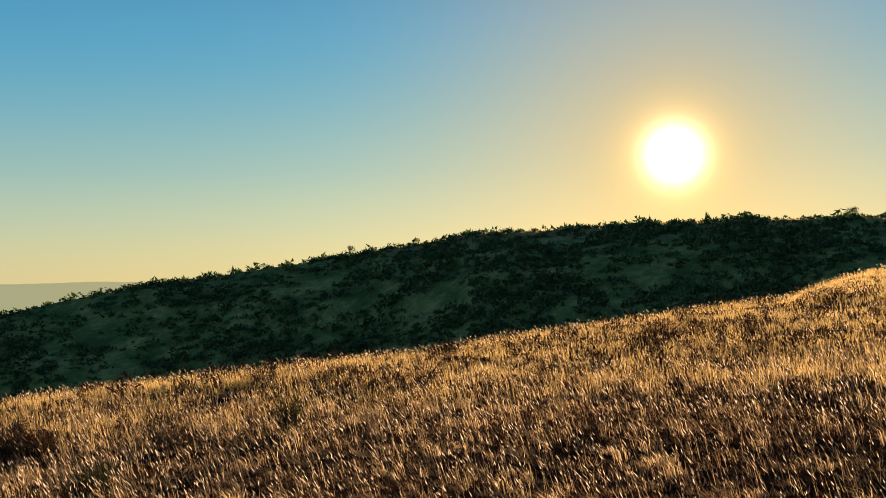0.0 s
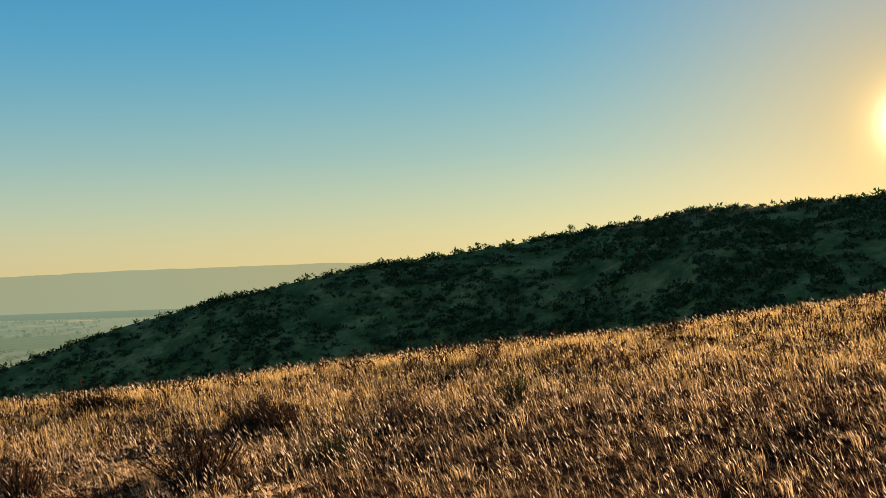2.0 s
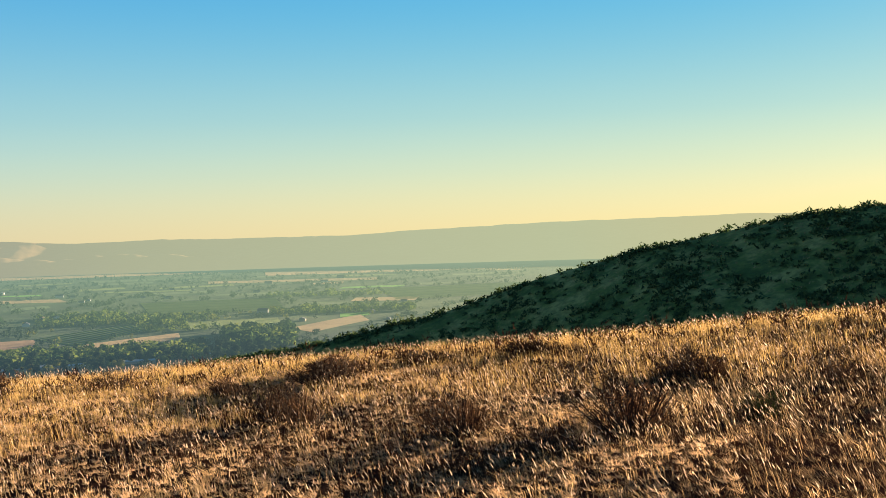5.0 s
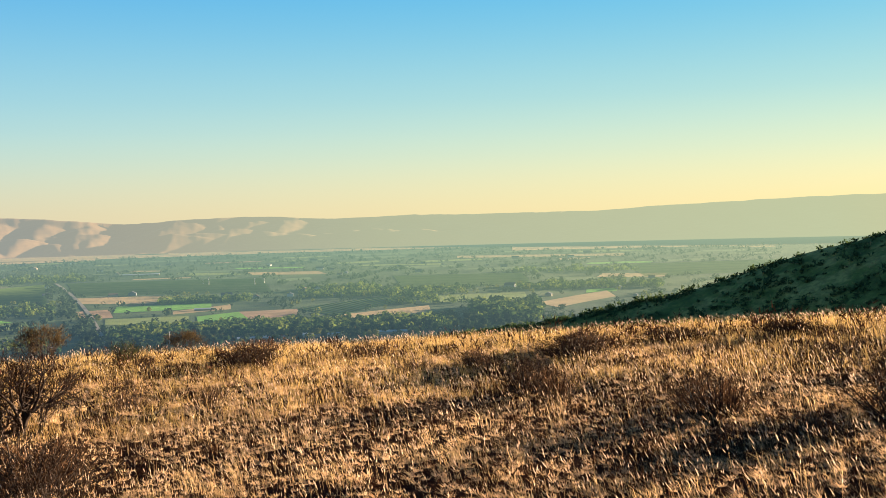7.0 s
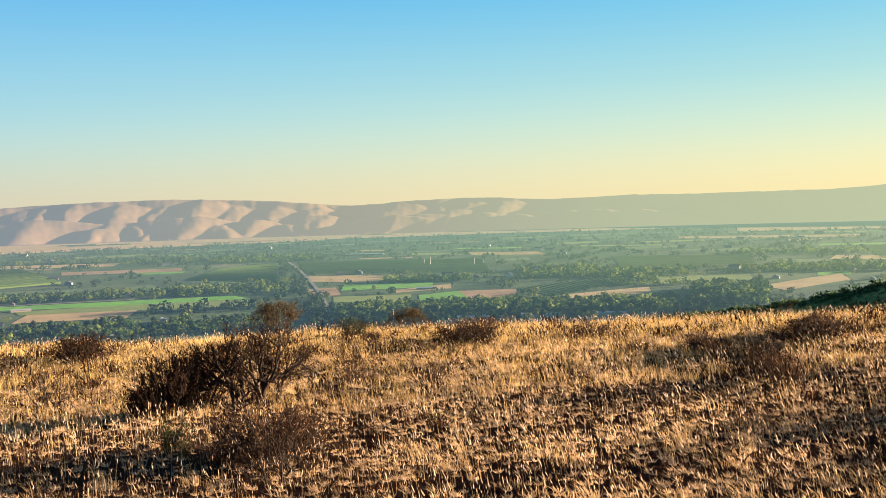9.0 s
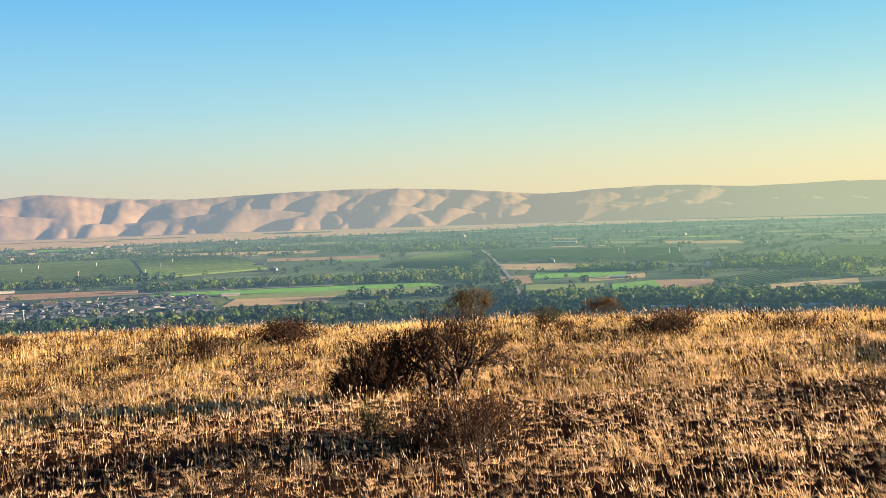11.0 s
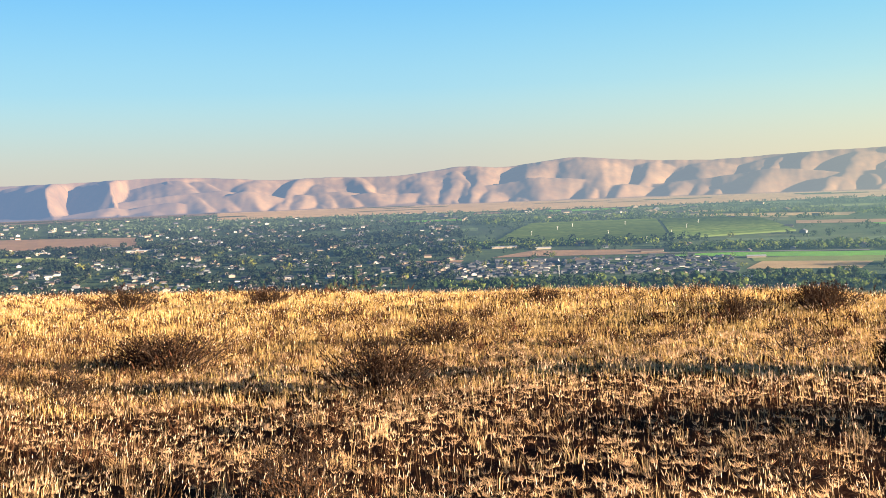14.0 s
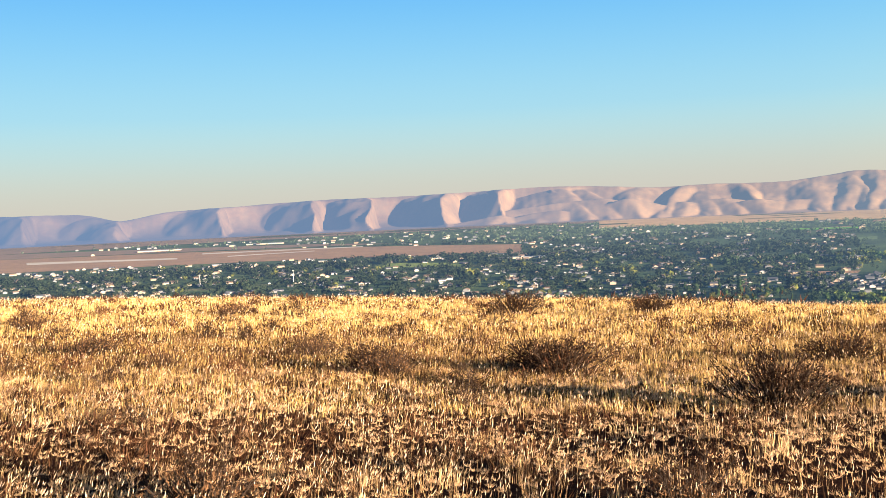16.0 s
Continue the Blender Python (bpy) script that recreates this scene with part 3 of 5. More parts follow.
def shards(centres, size, rng, flat=0.35, along=None):
    """Small leaf-like triangles about the given places."""
    n = len(centres)
    d = rng.normal(0, 1, (n, 3))
    if along is not None:
        d = 0.5 * d + along
    d /= np.linalg.norm(d, axis=1)[:, None]
    e = np.cross(d, rng.normal(0, 1, (n, 3)))
    e /= np.linalg.norm(e, axis=1)[:, None] + 1e-9
    s = (size * rng.uniform(0.6, 1.4, n))[:, None]
    co = np.stack([centres - d * s - e * s * flat, centres - d * s + e * s * flat, centres + d * s], 1)
    return co.reshape(-1, 3), np.arange(3 * n).reshape(n, 3)


def shells(centres, outward, size, rng, loose=0.28):
    """Leafy facets that lie on the outside of a crown."""
    k = outward + rng.normal(0, loose, outward.shape)
    k /= np.linalg.norm(k, axis=1)[:, None] + 1e-9
    u = np.cross(k, rng.normal(0, 1, k.shape))
    u /= np.linalg.norm(u, axis=1)[:, None] + 1e-9
    v = np.cross(k, u)
    s = (size * rng.uniform(0.6, 1.35, len(centres)))[:, None]
    co = np.stack([centres + s * u, centres + s * (-0.5 * u + 0.87 * v), centres + s * (-0.5 * u - 0.87 * v)], 1)
    return co.reshape(-1, 3), np.arange(3 * len(centres)).reshape(-1, 3)


def clumps(name, label, seed, bands, mat):
    """Low domes of dead stems and seed heads. bands: (from r, to r, from az, to az, clumps a square metre, pieces, radius, height, piece)."""
    rng = np.random.RandomState(seed)
    cos = []
    for r0, r1, a0, a1, density, pieces, wide, tall, leaf in bands:
        n = int(0.5 * math.radians(a1 - a0) * (r1 * r1 - r0 * r0) * density)
        r, az = np.sqrt(rng.uniform(r0 * r0, r1 * r1, n)), np.radians(rng.uniform(a0, a1, n))
        x, y = -np.sin(az) * r, np.cos(az) * r
        drift = np.sin(x * 0.55 + 2 * np.sin(y * 0.31)) * np.sin(y * 0.7 + 1) + 0.5 * np.sin(1.9 * x - 1.3 * y)
        keep = (rng.uniform(-1.3, 0.9, n) < drift) & (r < np.interp(np.degrees(az), HILL_AZ, HILL_EDGE) + 8)
        x, y = x[keep], y[keep]
        n = len(x)
        size = rng.uniform(0.5, 1.3, n) * rng.choice([0.7, 1, 1, 1.5], n)
        d = rng.normal(0, 1, (n, pieces, 3))
        d[..., 2] = np.abs(d[..., 2]) + 0.25
        d /= np.linalg.norm(d, axis=2)[..., None]
        d *= rng.uniform(0.45, 1.05, (n, pieces, 1)) * size[:, None, None]
        c = d * [wide, wide, tall] + np.stack([x, y, land(x, y)], -1)[:, None]
        cos.append(shards(c.reshape(-1, 3), leaf, rng, 0.22, 0.9 * d.reshape(-1, 3) + [0, 0, 0.5])[0])
    co = np.concatenate(cos)
    return tagged(new(name, raw_mesh(name, co, np.arange(len(co)).reshape(-1, 3), [mat])), label, "dead plants", kind="stuff")


def branching(rng, stems, width, height, levels, crook=0.35, start=0.05, up=0.5, thick=0.016, taper=0.8):
    """Rods of a shrub that forks from the ground, and the places of its twig tips."""
    segments, tips = [], []

    def grow(p, d, length, radius, level):
        for piece in range(2):
            d = d + rng.normal(0, crook, 3) * 0.5
            d[2] += 0.08
            d /= np.linalg.norm(d)
            q = p + d * length * 0.5
            segments.append((p, q, max(radius, 0.0035), max(radius * taper, 0.0030)))
            p, radius = q, radius * taper
        if level == 0:
            tips.append(p)
            return
        for k in range(rng.randint(2, 4)):
            e = d + rng.normal(0, 0.62, 3)
            e[2] += 0.16
            grow(p, e / np.linalg.norm(e), length * rng.uniform(0.55, 0.85), radius * 0.9 * taper, level - 1)

    total = sum(0.7 ** k for k in range(levels + 1))
    for s in range(stems):
        t = 2 * math.pi * (s + rng.uniform(0, 1)) / stems
        tilt = rng.uniform(0.15, 1.25)
        d = np.array([math.cos(t) * tilt * width / height * (1 - up + 0.5), math.sin(t) * tilt * width / height * (1 - up + 0.5), 1.0])
        d /= np.linalg.norm(d)
        grow(np.array([math.cos(t) * start, math.sin(t) * start, -0.03]), d, height / total * 1.05, thick * rng.uniform(0.7, 1.2), levels)
    return segments, np.array(tips)


def shrub(name, label, seed, stems, width, height, levels, leaf, leaf_mat, per_tip, crook=0.35, thick=0.016, group="sagebrush on the hilltop", twig=0.045, fill=0, taper=0.8):
    rng = np.random.RandomState(seed)
    segments, tips = branching(rng, stems, width, height, levels, crook, thick=thick, taper=taper)
    ob = new(name)
    co, faces = tubes(segments)
    part("wood", raw_mesh("wood", co, faces, [TWIG], 4), None, ob)
    where = np.repeat(tips, per_tip, 0) + rng.normal(0, twig, (len(tips) * per_tip, 3)) * [1, 1, 0.9]
    if fill:
        # low growth that closes the bush down to the ground
        d = rng.normal(0, 1, (fill, 3))
        d /= np.linalg.norm(d, axis=1)[:, None]
        lump = 1 + 0.22 * np.sin(3 * d[:, 0] * 2.2 + seed) * np.sin(3 * d[:, 1] * 2.1)
        d *= (rng.uniform(0.55, 1.0, fill) * lump)[:, None]
        where = np.concatenate([where, np.stack([d[:, 0] * width * 0.47, d[:, 1] * width * 0.47, np.abs(d[:, 2]) * height * 0.82], -1)])
    centre = np.array([0, 0, height * 0.15])
    outward = (where - centre) / (np.linalg.norm(where - centre, axis=1)[:, None] + 1e-6)
    co, faces = shards(where, leaf, rng, 0.28, 1.1 * outward + [0, 0, 0.6])
    part("foliage", raw_mesh("foliage", co, faces, [leaf_mat]), None, ob)
    ob["tall"] = max(t[2] for t in tips)
    ob["wide"] = 2 * float(np.percentile(np.hypot(tips[:, 0], tips[:, 1]), 92))
    return tagged(ob, label, "shrub", group)


def fan_shrub(name, label, seed, stems, width, height, mat, pieces=14, leaf=0.016, group="sagebrush on the hilltop"):
    """Many stiff stems fan out from one foot, each with a dark ragged head."""
    rng = np.random.RandomState(seed)
    t, tilt = rng.uniform(0, 2 * np.pi, stems), np.sqrt(rng.uniform(0, 1, stems))
    lumps = 1 + 0.30 * np.sin(3 * t + seed) * np.sin(5 * t + 2 * seed) + rng.normal(0, 0.16, stems)
    way = np.stack([np.cos(t) * tilt * lumps, np.sin(t) * tilt * lumps], -1)
    top = np.concatenate([way * width / 2, (height * np.sqrt(np.clip(1.08 - (0.8 * tilt) ** 2, 0.05, 1)) * rng.uniform(0.5, 1.05, stems))[:, None]], 1)
    foot = np.concatenate([way * width * 0.10, np.full((stems, 1), -0.03)], 1)
    bend = 0.5 * (foot + top) + rng.normal(0, 0.03 * width, (stems, 3)) - [0, 0, 0.04 * height]
    segments = [s for a, b, c in zip(foot, bend, top) for s in ((a, b, 0.0065, 0.005), (b, c, 0.005, 0.003))]
    ob = new(name)
    co, faces = tubes(segments)
    part("wood", raw_mesh("wood", co, faces, [TWIG], 4), None, ob)
    along = top - bend
    along /= np.linalg.norm(along, axis=1)[:, None]
    back = rng.uniform(0, 1, (stems, pieces, 1)) ** 1.5
    where = top[:, None] - along[:, None] * back * 0.42 * height + rng.normal(0, 0.020, (stems, pieces, 3)) * (1 + back)
    co, faces = shards(where.reshape(-1, 3), leaf, rng, 0.3, np.repeat(along, pieces, 0))
    part("foliage", raw_mesh("foliage", co, faces, [mat]), None, ob)
    ob["tall"], ob["wide"] = float(height), float(width)
    return tagged(ob, label, "shrub", group)


def spot(az, r):
    x, y = -math.sin(radians(az)) * r, math.cos(radians(az)) * r
    return x, y, float(land(np.array([x]), np.array([y]))[0])


def plant(kind, az, r, wide, tall, turn):
    x, y, z = spot(az, r)
    m = pose(x, y, z - 0.03, 0, 0, turn) @ Matrix.Diagonal((wide / kind["wide"], wide / kind["wide"], tall / kind["tall"], 1))
    return copy_thing(kind, m)


def remove(kinds):
    for kind in kinds:
        for o in (*kind.children_recursive, kind):
            bpy.data.objects.remove(o)


clumps("dead_buckwheat", "dark russet domes of dead stems and seed heads", 71, [
    (4.3, 9, -28, 147, 11, 30, 0.075, 0.085, 0.020),
    (4.5, 18, 18, 46, 4.0, 34, 0.14, 0.15, 0.026),
    (4.5, 14, -28, 40, 9, 26, 0.10, 0.13, 0.022),
    (14, 34, -28, 40, 2.5, 28, 0.20, 0.22, 0.045),
    (9, 16, -28, 147, 8, 28, 0.11, 0.12, 0.028),
    (16, 40, -28, 147, 1.7, 30, 0.24, 0.24, 0.055),
    (40, 90, 90, 147, 0.35, 30, 0.5, 0.42, 0.12)], DEAD_HEAD)

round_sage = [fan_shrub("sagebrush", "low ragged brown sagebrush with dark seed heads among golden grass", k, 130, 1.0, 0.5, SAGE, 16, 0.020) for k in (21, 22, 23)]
ragged = [fan_shrub("dead_buckwheat_bush", "loose dead shrub of russet stems and dark seed heads", k, 64, 0.6, 0.4, DEAD_BUSH, 12, 0.017) for k in (24, 25, 26)]
stick_sage = [shrub("sagebrush", "sparse half-bare sagebrush with dark crooked twigs in dry grass", s, 9, 0.7, 0.5, 3, 0.014, SAGE, 12, 0.5, 0.020) for s in (31, 32)]
green_sage = [shrub("rabbitbrush", "small dense olive-green shrub in backlit golden grass", s, 15, 0.6, 0.45, 2, 0.017, SAGE_GREEN, 9, fill=1800) for s in (41,)]

# az, r, width, height
ROUND = [(-0.2, 20, 0.66, 0.42), (5.7, 16.6, 0.6, 0.3), (-16.8, 27.9, 0.7, 0.36), (-12.8, 27.0, 0.76, 0.38), (-20.6, 30.0, 1.33, 0.45), (41.1, 16.5, 1.08, 0.44),
         (35.6, 16.8, 0.95, 0.36), (30.1, 16.4, 0.9, 0.35), (22.0, 12.6, 0.92, 0.42), (46.6, 15.1, 0.7, 0.4), (41.3, 14.9, 1.04, 0.5), (59.0, 20.2, 1.45, 0.5)]
ROUND_TOO = [(36.4, 17.2, 1.14, 0.38), (30.4, 16.4, 1.0, 0.4), (83.4, 20.5, 0.72, 0.72), (78.8, 24.8, 1.38, 0.66), (58.8, 19.0, 1.14, 0.5), (98.9, 18.1, 1.45, 0.50), (102.4, 12.6, 1.3, 0.70),
             (79.1, 22.1, 1.18, 0.6), (93.2, 31.0, 1.33, 0.55), (113.2, 16.7, 1.77, 0.58), (114.9, 44.0, 2.6, 1.1), (107.7, 40.0, 1.7, 0.7), (123.0, 17.4, 1.11, 0.5)]
STICKS = [(9.5, 16.2, 0.5, 0.36), (14.9, 11.7, 0.5, 0.4), (21.7, 12.1, 0.55, 0.5), (35.3, 9.8, 0.62, 0.44), (44.0, 12.3, 0.6, 0.45), (44.2, 11.9, 0.8, 0.48), (46.8, 15.2, 0.5, 0.3), (52.8, 19.0, 0.8, 0.4),
          (28.2, 12.7, 0.75, 0.36), (80.9, 14.6, 0.95, 0.5), (65.5, 15.5, 0.8, 0.36), (82.2, 7.1, 0.5, 0.36), (26.2, 9.2, 0.8, 0.36), (122.5, 18.4, 0.8, 0.42), (125.7, 22.8, 0.85, 0.5)]
STICKS_TOO = [(129.5, 26.4, 0.72, 0.5), (131.2, 26.5, 1.0, 0.48), (136.5, 22.5, 1.07, 0.46), (140.0, 36.7, 1.2, 0.8), (108.4, 42.0, 1.4, 0.75), (126.7, 40.1, 1.3, 0.85), (107.5, 7.5, 0.8, 0.42), (132.1, 7.8, 0.66, 0.4),
              (49.5, 10.2, 0.5, 0.3), (69.3, 8.6, 0.75, 0.48), (71.0, 9.4, 0.9, 0.5), (70.2, 8.0, 0.6, 0.4), (88.5, 16.0, 0.8, 0.34), (118.0, 13.0, 0.7, 0.34)]
SCATTER = [(136.0, 16.0, 0.7, 0.34), (129.2, 24.2, 0.6, 0.4), (126.4, 20.4, 0.8, 0.42), (121.9, 27.0, 0.75, 0.38), (116.0, 34.2, 1.3, 0.65), (130.3, 36.5, 0.9, 0.5), (118.1, 15.5, 1.0, 0.36), (26.3, 11.8, 0.7, 0.3), (34.5, 8.0, 0.35, 0.2), (141.5, 19.0, 0.9, 0.4), (133.0, 33.0, 1.0, 0.5), (128.0, 30.0, 0.8, 0.42), (138.5, 28.0, 0.9, 0.45), (121.0, 28.0, 1.0, 0.45), (117.5, 24.0, 0.8, 0.4), (143.5, 30.0, 1.1, 0.5),
           (96.5, 24.0, 0.8, 0.36), (88.0, 27.0, 0.9, 0.4), (104.0, 28.0, 1.0, 0.42), (110.0, 30.0, 0.9, 0.42), (135.0, 12.0, 0.6, 0.3), (64.0, 19.5, 0.9, 0.38)]
RAGGED = [(46.6, 15.0, 0.56, 0.34), (44.2, 12.0, 0.58, 0.39), (35.1, 9.5, 0.59, 0.38), (25.4, 8.8, 0.80, 0.44), (23.1, 12.3, 0.46, 0.32), (21.0, 12.0, 0.48, 0.33), (14.5, 11.1, 0.39, 0.25), (29.7, 8.2, 0.48, 0.22), (41.1, 16.5, 0.70, 0.37), (44.7, 9.0, 0.43, 0.19), (33.1, 7.6, 0.32, 0.14), (58.3, 20.9, 1.12, 0.47), (52.1, 19.0, 0.86, 0.34), (61.4, 13.5, 0.58, 0.29), (46.1, 14.6, 0.62, 0.26), (42.9, 11.2, 0.48, 0.45), (40.3, 16.0, 0.77, 0.39)]
RAGGED_TOO = [(70.6, 9.0, 1.15, 0.46), (69.2, 9.3, 0.7, 0.38), (73.0, 8.8, 0.6, 0.30), (34.2, 9.2, 0.64, 0.42), (65.3, 14.3, 0.54, 0.31), (50.0, 15.6, 0.58, 0.23), (113.1, 16.8, 1.35, 0.52), (107.7, 6.8, 0.58, 0.31), (122.4, 16.6, 0.80, 0.37), (92.1, 17.2, 0.83, 0.28), (86.8, 17.2, 0.83, 0.26), (137.5, 22.0, 1.29, 0.45), (131.6, 7.3, 0.85, 0.33), (125.6, 20.9, 1.12, 0.40), (106.5, 7.1, 0.45, 0.28), (133.6, 18.3, 0.68, 0.39), (122.0, 16.4, 0.97, 0.40), (139.8, 33.4, 1.43, 0.54), (129.7, 41.7, 1.56, 0.56)]
for i, (az, r, wide, tall) in enumerate(RAGGED + RAGGED_TOO):
    plant(ragged[i % 3], az, r, wide, tall, 49 * i)
for i, (az, r, wide, tall) in enumerate(ROUND + ROUND_TOO):
    plant(round_sage[i % 3], az, r, wide, tall * (0.72 if az < 62 else 1.0), 67 * i)
for i, (az, r, wide, tall) in enumerate(STICKS + STICKS_TOO + SCATTER):
    plant(stick_sage[i % 2], az, r, wide, tall, 83 * i)
for az, r, wide, tall in [(65.0, 23.0, 0.9, 0.5), (8.4, 11.2, 0.46, 0.42), (75.0, 9.6, 0.5, 0.32), (18.5, 9.4, 0.5, 0.28)]:
    plant(green_sage[0], az, r, wide, tall, 11 * r)
remove(ragged + round_sage + stick_sage + green_sage)

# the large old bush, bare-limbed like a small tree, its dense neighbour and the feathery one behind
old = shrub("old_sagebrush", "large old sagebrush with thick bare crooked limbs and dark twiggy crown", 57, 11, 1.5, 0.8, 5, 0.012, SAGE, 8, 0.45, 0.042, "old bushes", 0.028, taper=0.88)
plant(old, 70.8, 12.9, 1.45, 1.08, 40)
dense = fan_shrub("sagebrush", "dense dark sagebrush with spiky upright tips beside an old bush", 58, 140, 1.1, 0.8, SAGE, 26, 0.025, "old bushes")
plant(dense, 75.0, 12.5, 0.95, 0.70, 10)
plant(dense, 73.6, 13.0, 0.75, 0.80, 130)
plant(dense, 76.4, 12.3, 0.55, 0.45, 220)
feathery = shrub("bitterbrush", "feathery russet shrub rising over the golden grass", 59, 16, 0.8, 0.9, 3, 0.02, BITTER, 18, 0.25, 0.014, "old bushes")
plant(feathery, 69.0, 24.2, 1.25, 0.95, 0)
plant(feathery, 62.0, 25.0, 1.1, 0.6, 70)
remove([old, dense, feathery])


# ---------------------------------------------------------------- scrub on the hill across the ravine
def scrub():
    rng = np.random.RandomState(77)
    az = np.concatenate([rng.uniform(-27, 62, 26000), rng.uniform(-27, 60, 1500)])
    back = np.concatenate([rng.uniform(0, 1, 26000) ** 0.8 * 115, rng.uniform(-4, 5, 1500)])
    r = np.interp(az, SPUR_AZ, SPUR_FAR) - back
    x, y = -np.sin(np.radians(az)) * r, np.cos(np.radians(az)) * r
    keep = (spur(x, y) > knoll(x, y)) & (rng.uniform(0, 1, len(x)) < 0.55 + 0.5 * np.sin(x / 5.5 + 2 * np.sin(y / 11)) * np.sin(y / 4.3 + 1))
    edge = np.arange(len(x)) >= 26000
    x, y = x[keep], y[keep]
    z = land(x, y)
    n, k = len(x), 17
    wide = rng.uniform(0.55, 1.15, n) * rng.choice([0.6, 1, 1, 1.6], n) * np.where(edge[keep], 1.05, 1.0)
    tall = wide * rng.uniform(0.6, 1.05, n)
    d = rng.normal(0, 1, (n, k, 3))
    d /= np.linalg.norm(d, axis=2)[..., None]
    d[..., 2] = np.abs(d[..., 2])
    d *= rng.uniform(0.5, 1.0, (n, k, 1))
    c = d * np.stack([wide, wide, tall], -1)[:, None] + np.stack([x, y, z - 0.05], -1)[:, None]
    co, tri = shards(c.reshape(-1, 3), np.repeat(0.12 + 0.19 * wide, k), rng, 0.55, 0.7 * d.reshape(-1, 3))
    return raw_mesh("slope_scrub", co, tri, [SAGE_FAR])


def slope_grass():
    """Cured grass along the crest, where the low sun still reaches, and thin on the shaded slope."""
    rng = np.random.RandomState(79)
    az = np.concatenate([rng.uniform(-27, 3, 5000), rng.uniform(-27, 60, 5000)])
    back = np.concatenate([rng.uniform(-6, 15, 5000), rng.uniform(4, 100, 5000)])
    r = np.interp(az, SPUR_AZ, SPUR_FAR) - back
    x, y = -np.sin(np.radians(az)) * r, np.cos(np.radians(az)) * r
    keep = (spur(x, y) > knoll(x, y)) & (np.sin(x / 7) * np.sin(y / 3.1) > -0.5)
    x, y = x[keep], y[keep]
    where = np.repeat(np.stack([x, y, land(x, y) + 0.12], -1), 7, 0) + rng.normal(0, 0.3, (7 * len(x), 3)) * [1, 1, 0.1]
    co, tri = shards(where, 0.19, rng, 0.22, np.array([0.0, 0.0, 1.2]))
    return raw_mesh("slope_grass", co, tri, [STRAW])


tagged(new("slope_scrub", scrub()), "dark sagebrush scattered over the shaded hillside", "scrub", kind="stuff")

tagged(new("slope_grass", slope_grass()), "thin cured grass along the crest of the shaded hill", "grass", kind="stuff")

skyline = shrub("skyline_shrub", "tall dark shrub standing up on the hill's skyline", 63, 8, 1.6, 2.0, 3, 0.10, SAGE_FAR, 6, 0.4, 0.06, "skyline shrubs", 0.16)
for az, wide, tall in [(4.95, 1.7, 1.9), (-21.3, 2.6, 1.7), (1.4, 1.2, 1.2), (-1.2, 1.5, 0.9), (9.6, 1.3, 1.0), (14.9, 1.5, 0.9)]:
    plant(skyline, az, float(np.interp(az, SPUR_AZ, SPUR_FAR)), wide, tall, 50 * az)
remove([skyline])


# ---------------------------------------------------------------- the valley: fields
FAR_GREEN = plain("green_crop", (0.12, 0.33, 0.030), 0.9, 0.3, 0.05, relief=1.6, far=True)
FAR_LAWN = plain("pasture", (0.17, 0.23, 0.055), 0.9, 0.3, 0.05, relief=1.6, far=True)
FAR_STUBBLE = plain("stubble", (0.40, 0.29, 0.15), 0.95, 0.2, 0.04, relief=1.6, far=True)
FAR_FLATS = plain("dry_grey_flats", (0.20, 0.145, 0.105), 0.95, 0.3, 0.02, relief=1.6, far=True)
FAR_TILLED = plain("tilled_soil", (0.30, 0.19, 0.115), 0.95, 0.25, 0.04, relief=1.6, far=True)
FAR_ORCHARD = plain("orchard_floor", (0.09, 0.15, 0.06), 0.95, 0.3, 0.06, relief=1.6, far=True)
def distant_hazed(name, low, high, scale):
    """A far surface with the painted haze mixed in as emission."""
    m, n = material(name)
    p = place_of(n)
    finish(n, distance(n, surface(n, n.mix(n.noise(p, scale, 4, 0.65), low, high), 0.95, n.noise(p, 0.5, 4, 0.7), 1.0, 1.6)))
    return m


FAR_DRY = distant_hazed("dry_plain", (0.30, 0.19, 0.10), (0.62, 0.43, 0.25), 0.012)
FAR_WOODS = distant_hazed("distant_woods", (0.020, 0.045, 0.035), (0.075, 0.10, 0.050), 0.05)
FAR_ASPHALT = plain("road_surface", (0.20, 0.185, 0.17), 0.9, 0.15, 0.3, far=True)
FAR_RUNWAY = plain("pale_concrete", (0.55, 0.50, 0.43), 0.9, 0.12, 0.1, far=True)
ORCHARD_LEAF = leaf_material("orchard_leaves", (0.090, 0.150, 0.048), (0.165, 0.225, 0.072), 0.48, far=True)


def polar(az, r, lift=0.0):
    a = np.radians(az)
    return np.stack([-np.sin(a) * r, np.cos(a) * r, floor(r) + lift], -1)


def patch(corners, lift, n=10, m=10):
    """A quadrilateral laid on the valley floor. corners: four (az, r), in order round it."""
    u, v = np.meshgrid(np.linspace(0, 1, n + 1), np.linspace(0, 1, m + 1))
    (a0, r0), (a1, r1), (a2, r2), (a3, r3) = corners
    az = (1 - u) * (1 - v) * a0 + u * (1 - v) * a1 + u * v * a2 + (1 - u) * v * a3
    r = (1 - u) * (1 - v) * r0 + u * (1 - v) * r1 + u * v * r2 + (1 - u) * v * r3
    return az, r, polar(az, r, lift)


FIELDS = []


def clear_of_fields(az, r):
    """Which of these places lie on no field."""
    free = np.ones(len(az), bool)
    for corners in FIELDS:
        inside = np.zeros(len(az), bool)
        for (a0, r0), (a1, r1) in zip(corners, corners[1:] + corners[:1]):
            if r0 != r1:
                inside ^= ((r0 > r) != (r1 > r)) & (az < (a1 - a0) * (r - r0) / (r1 - r0) + a0)
        free &= ~inside
    return free


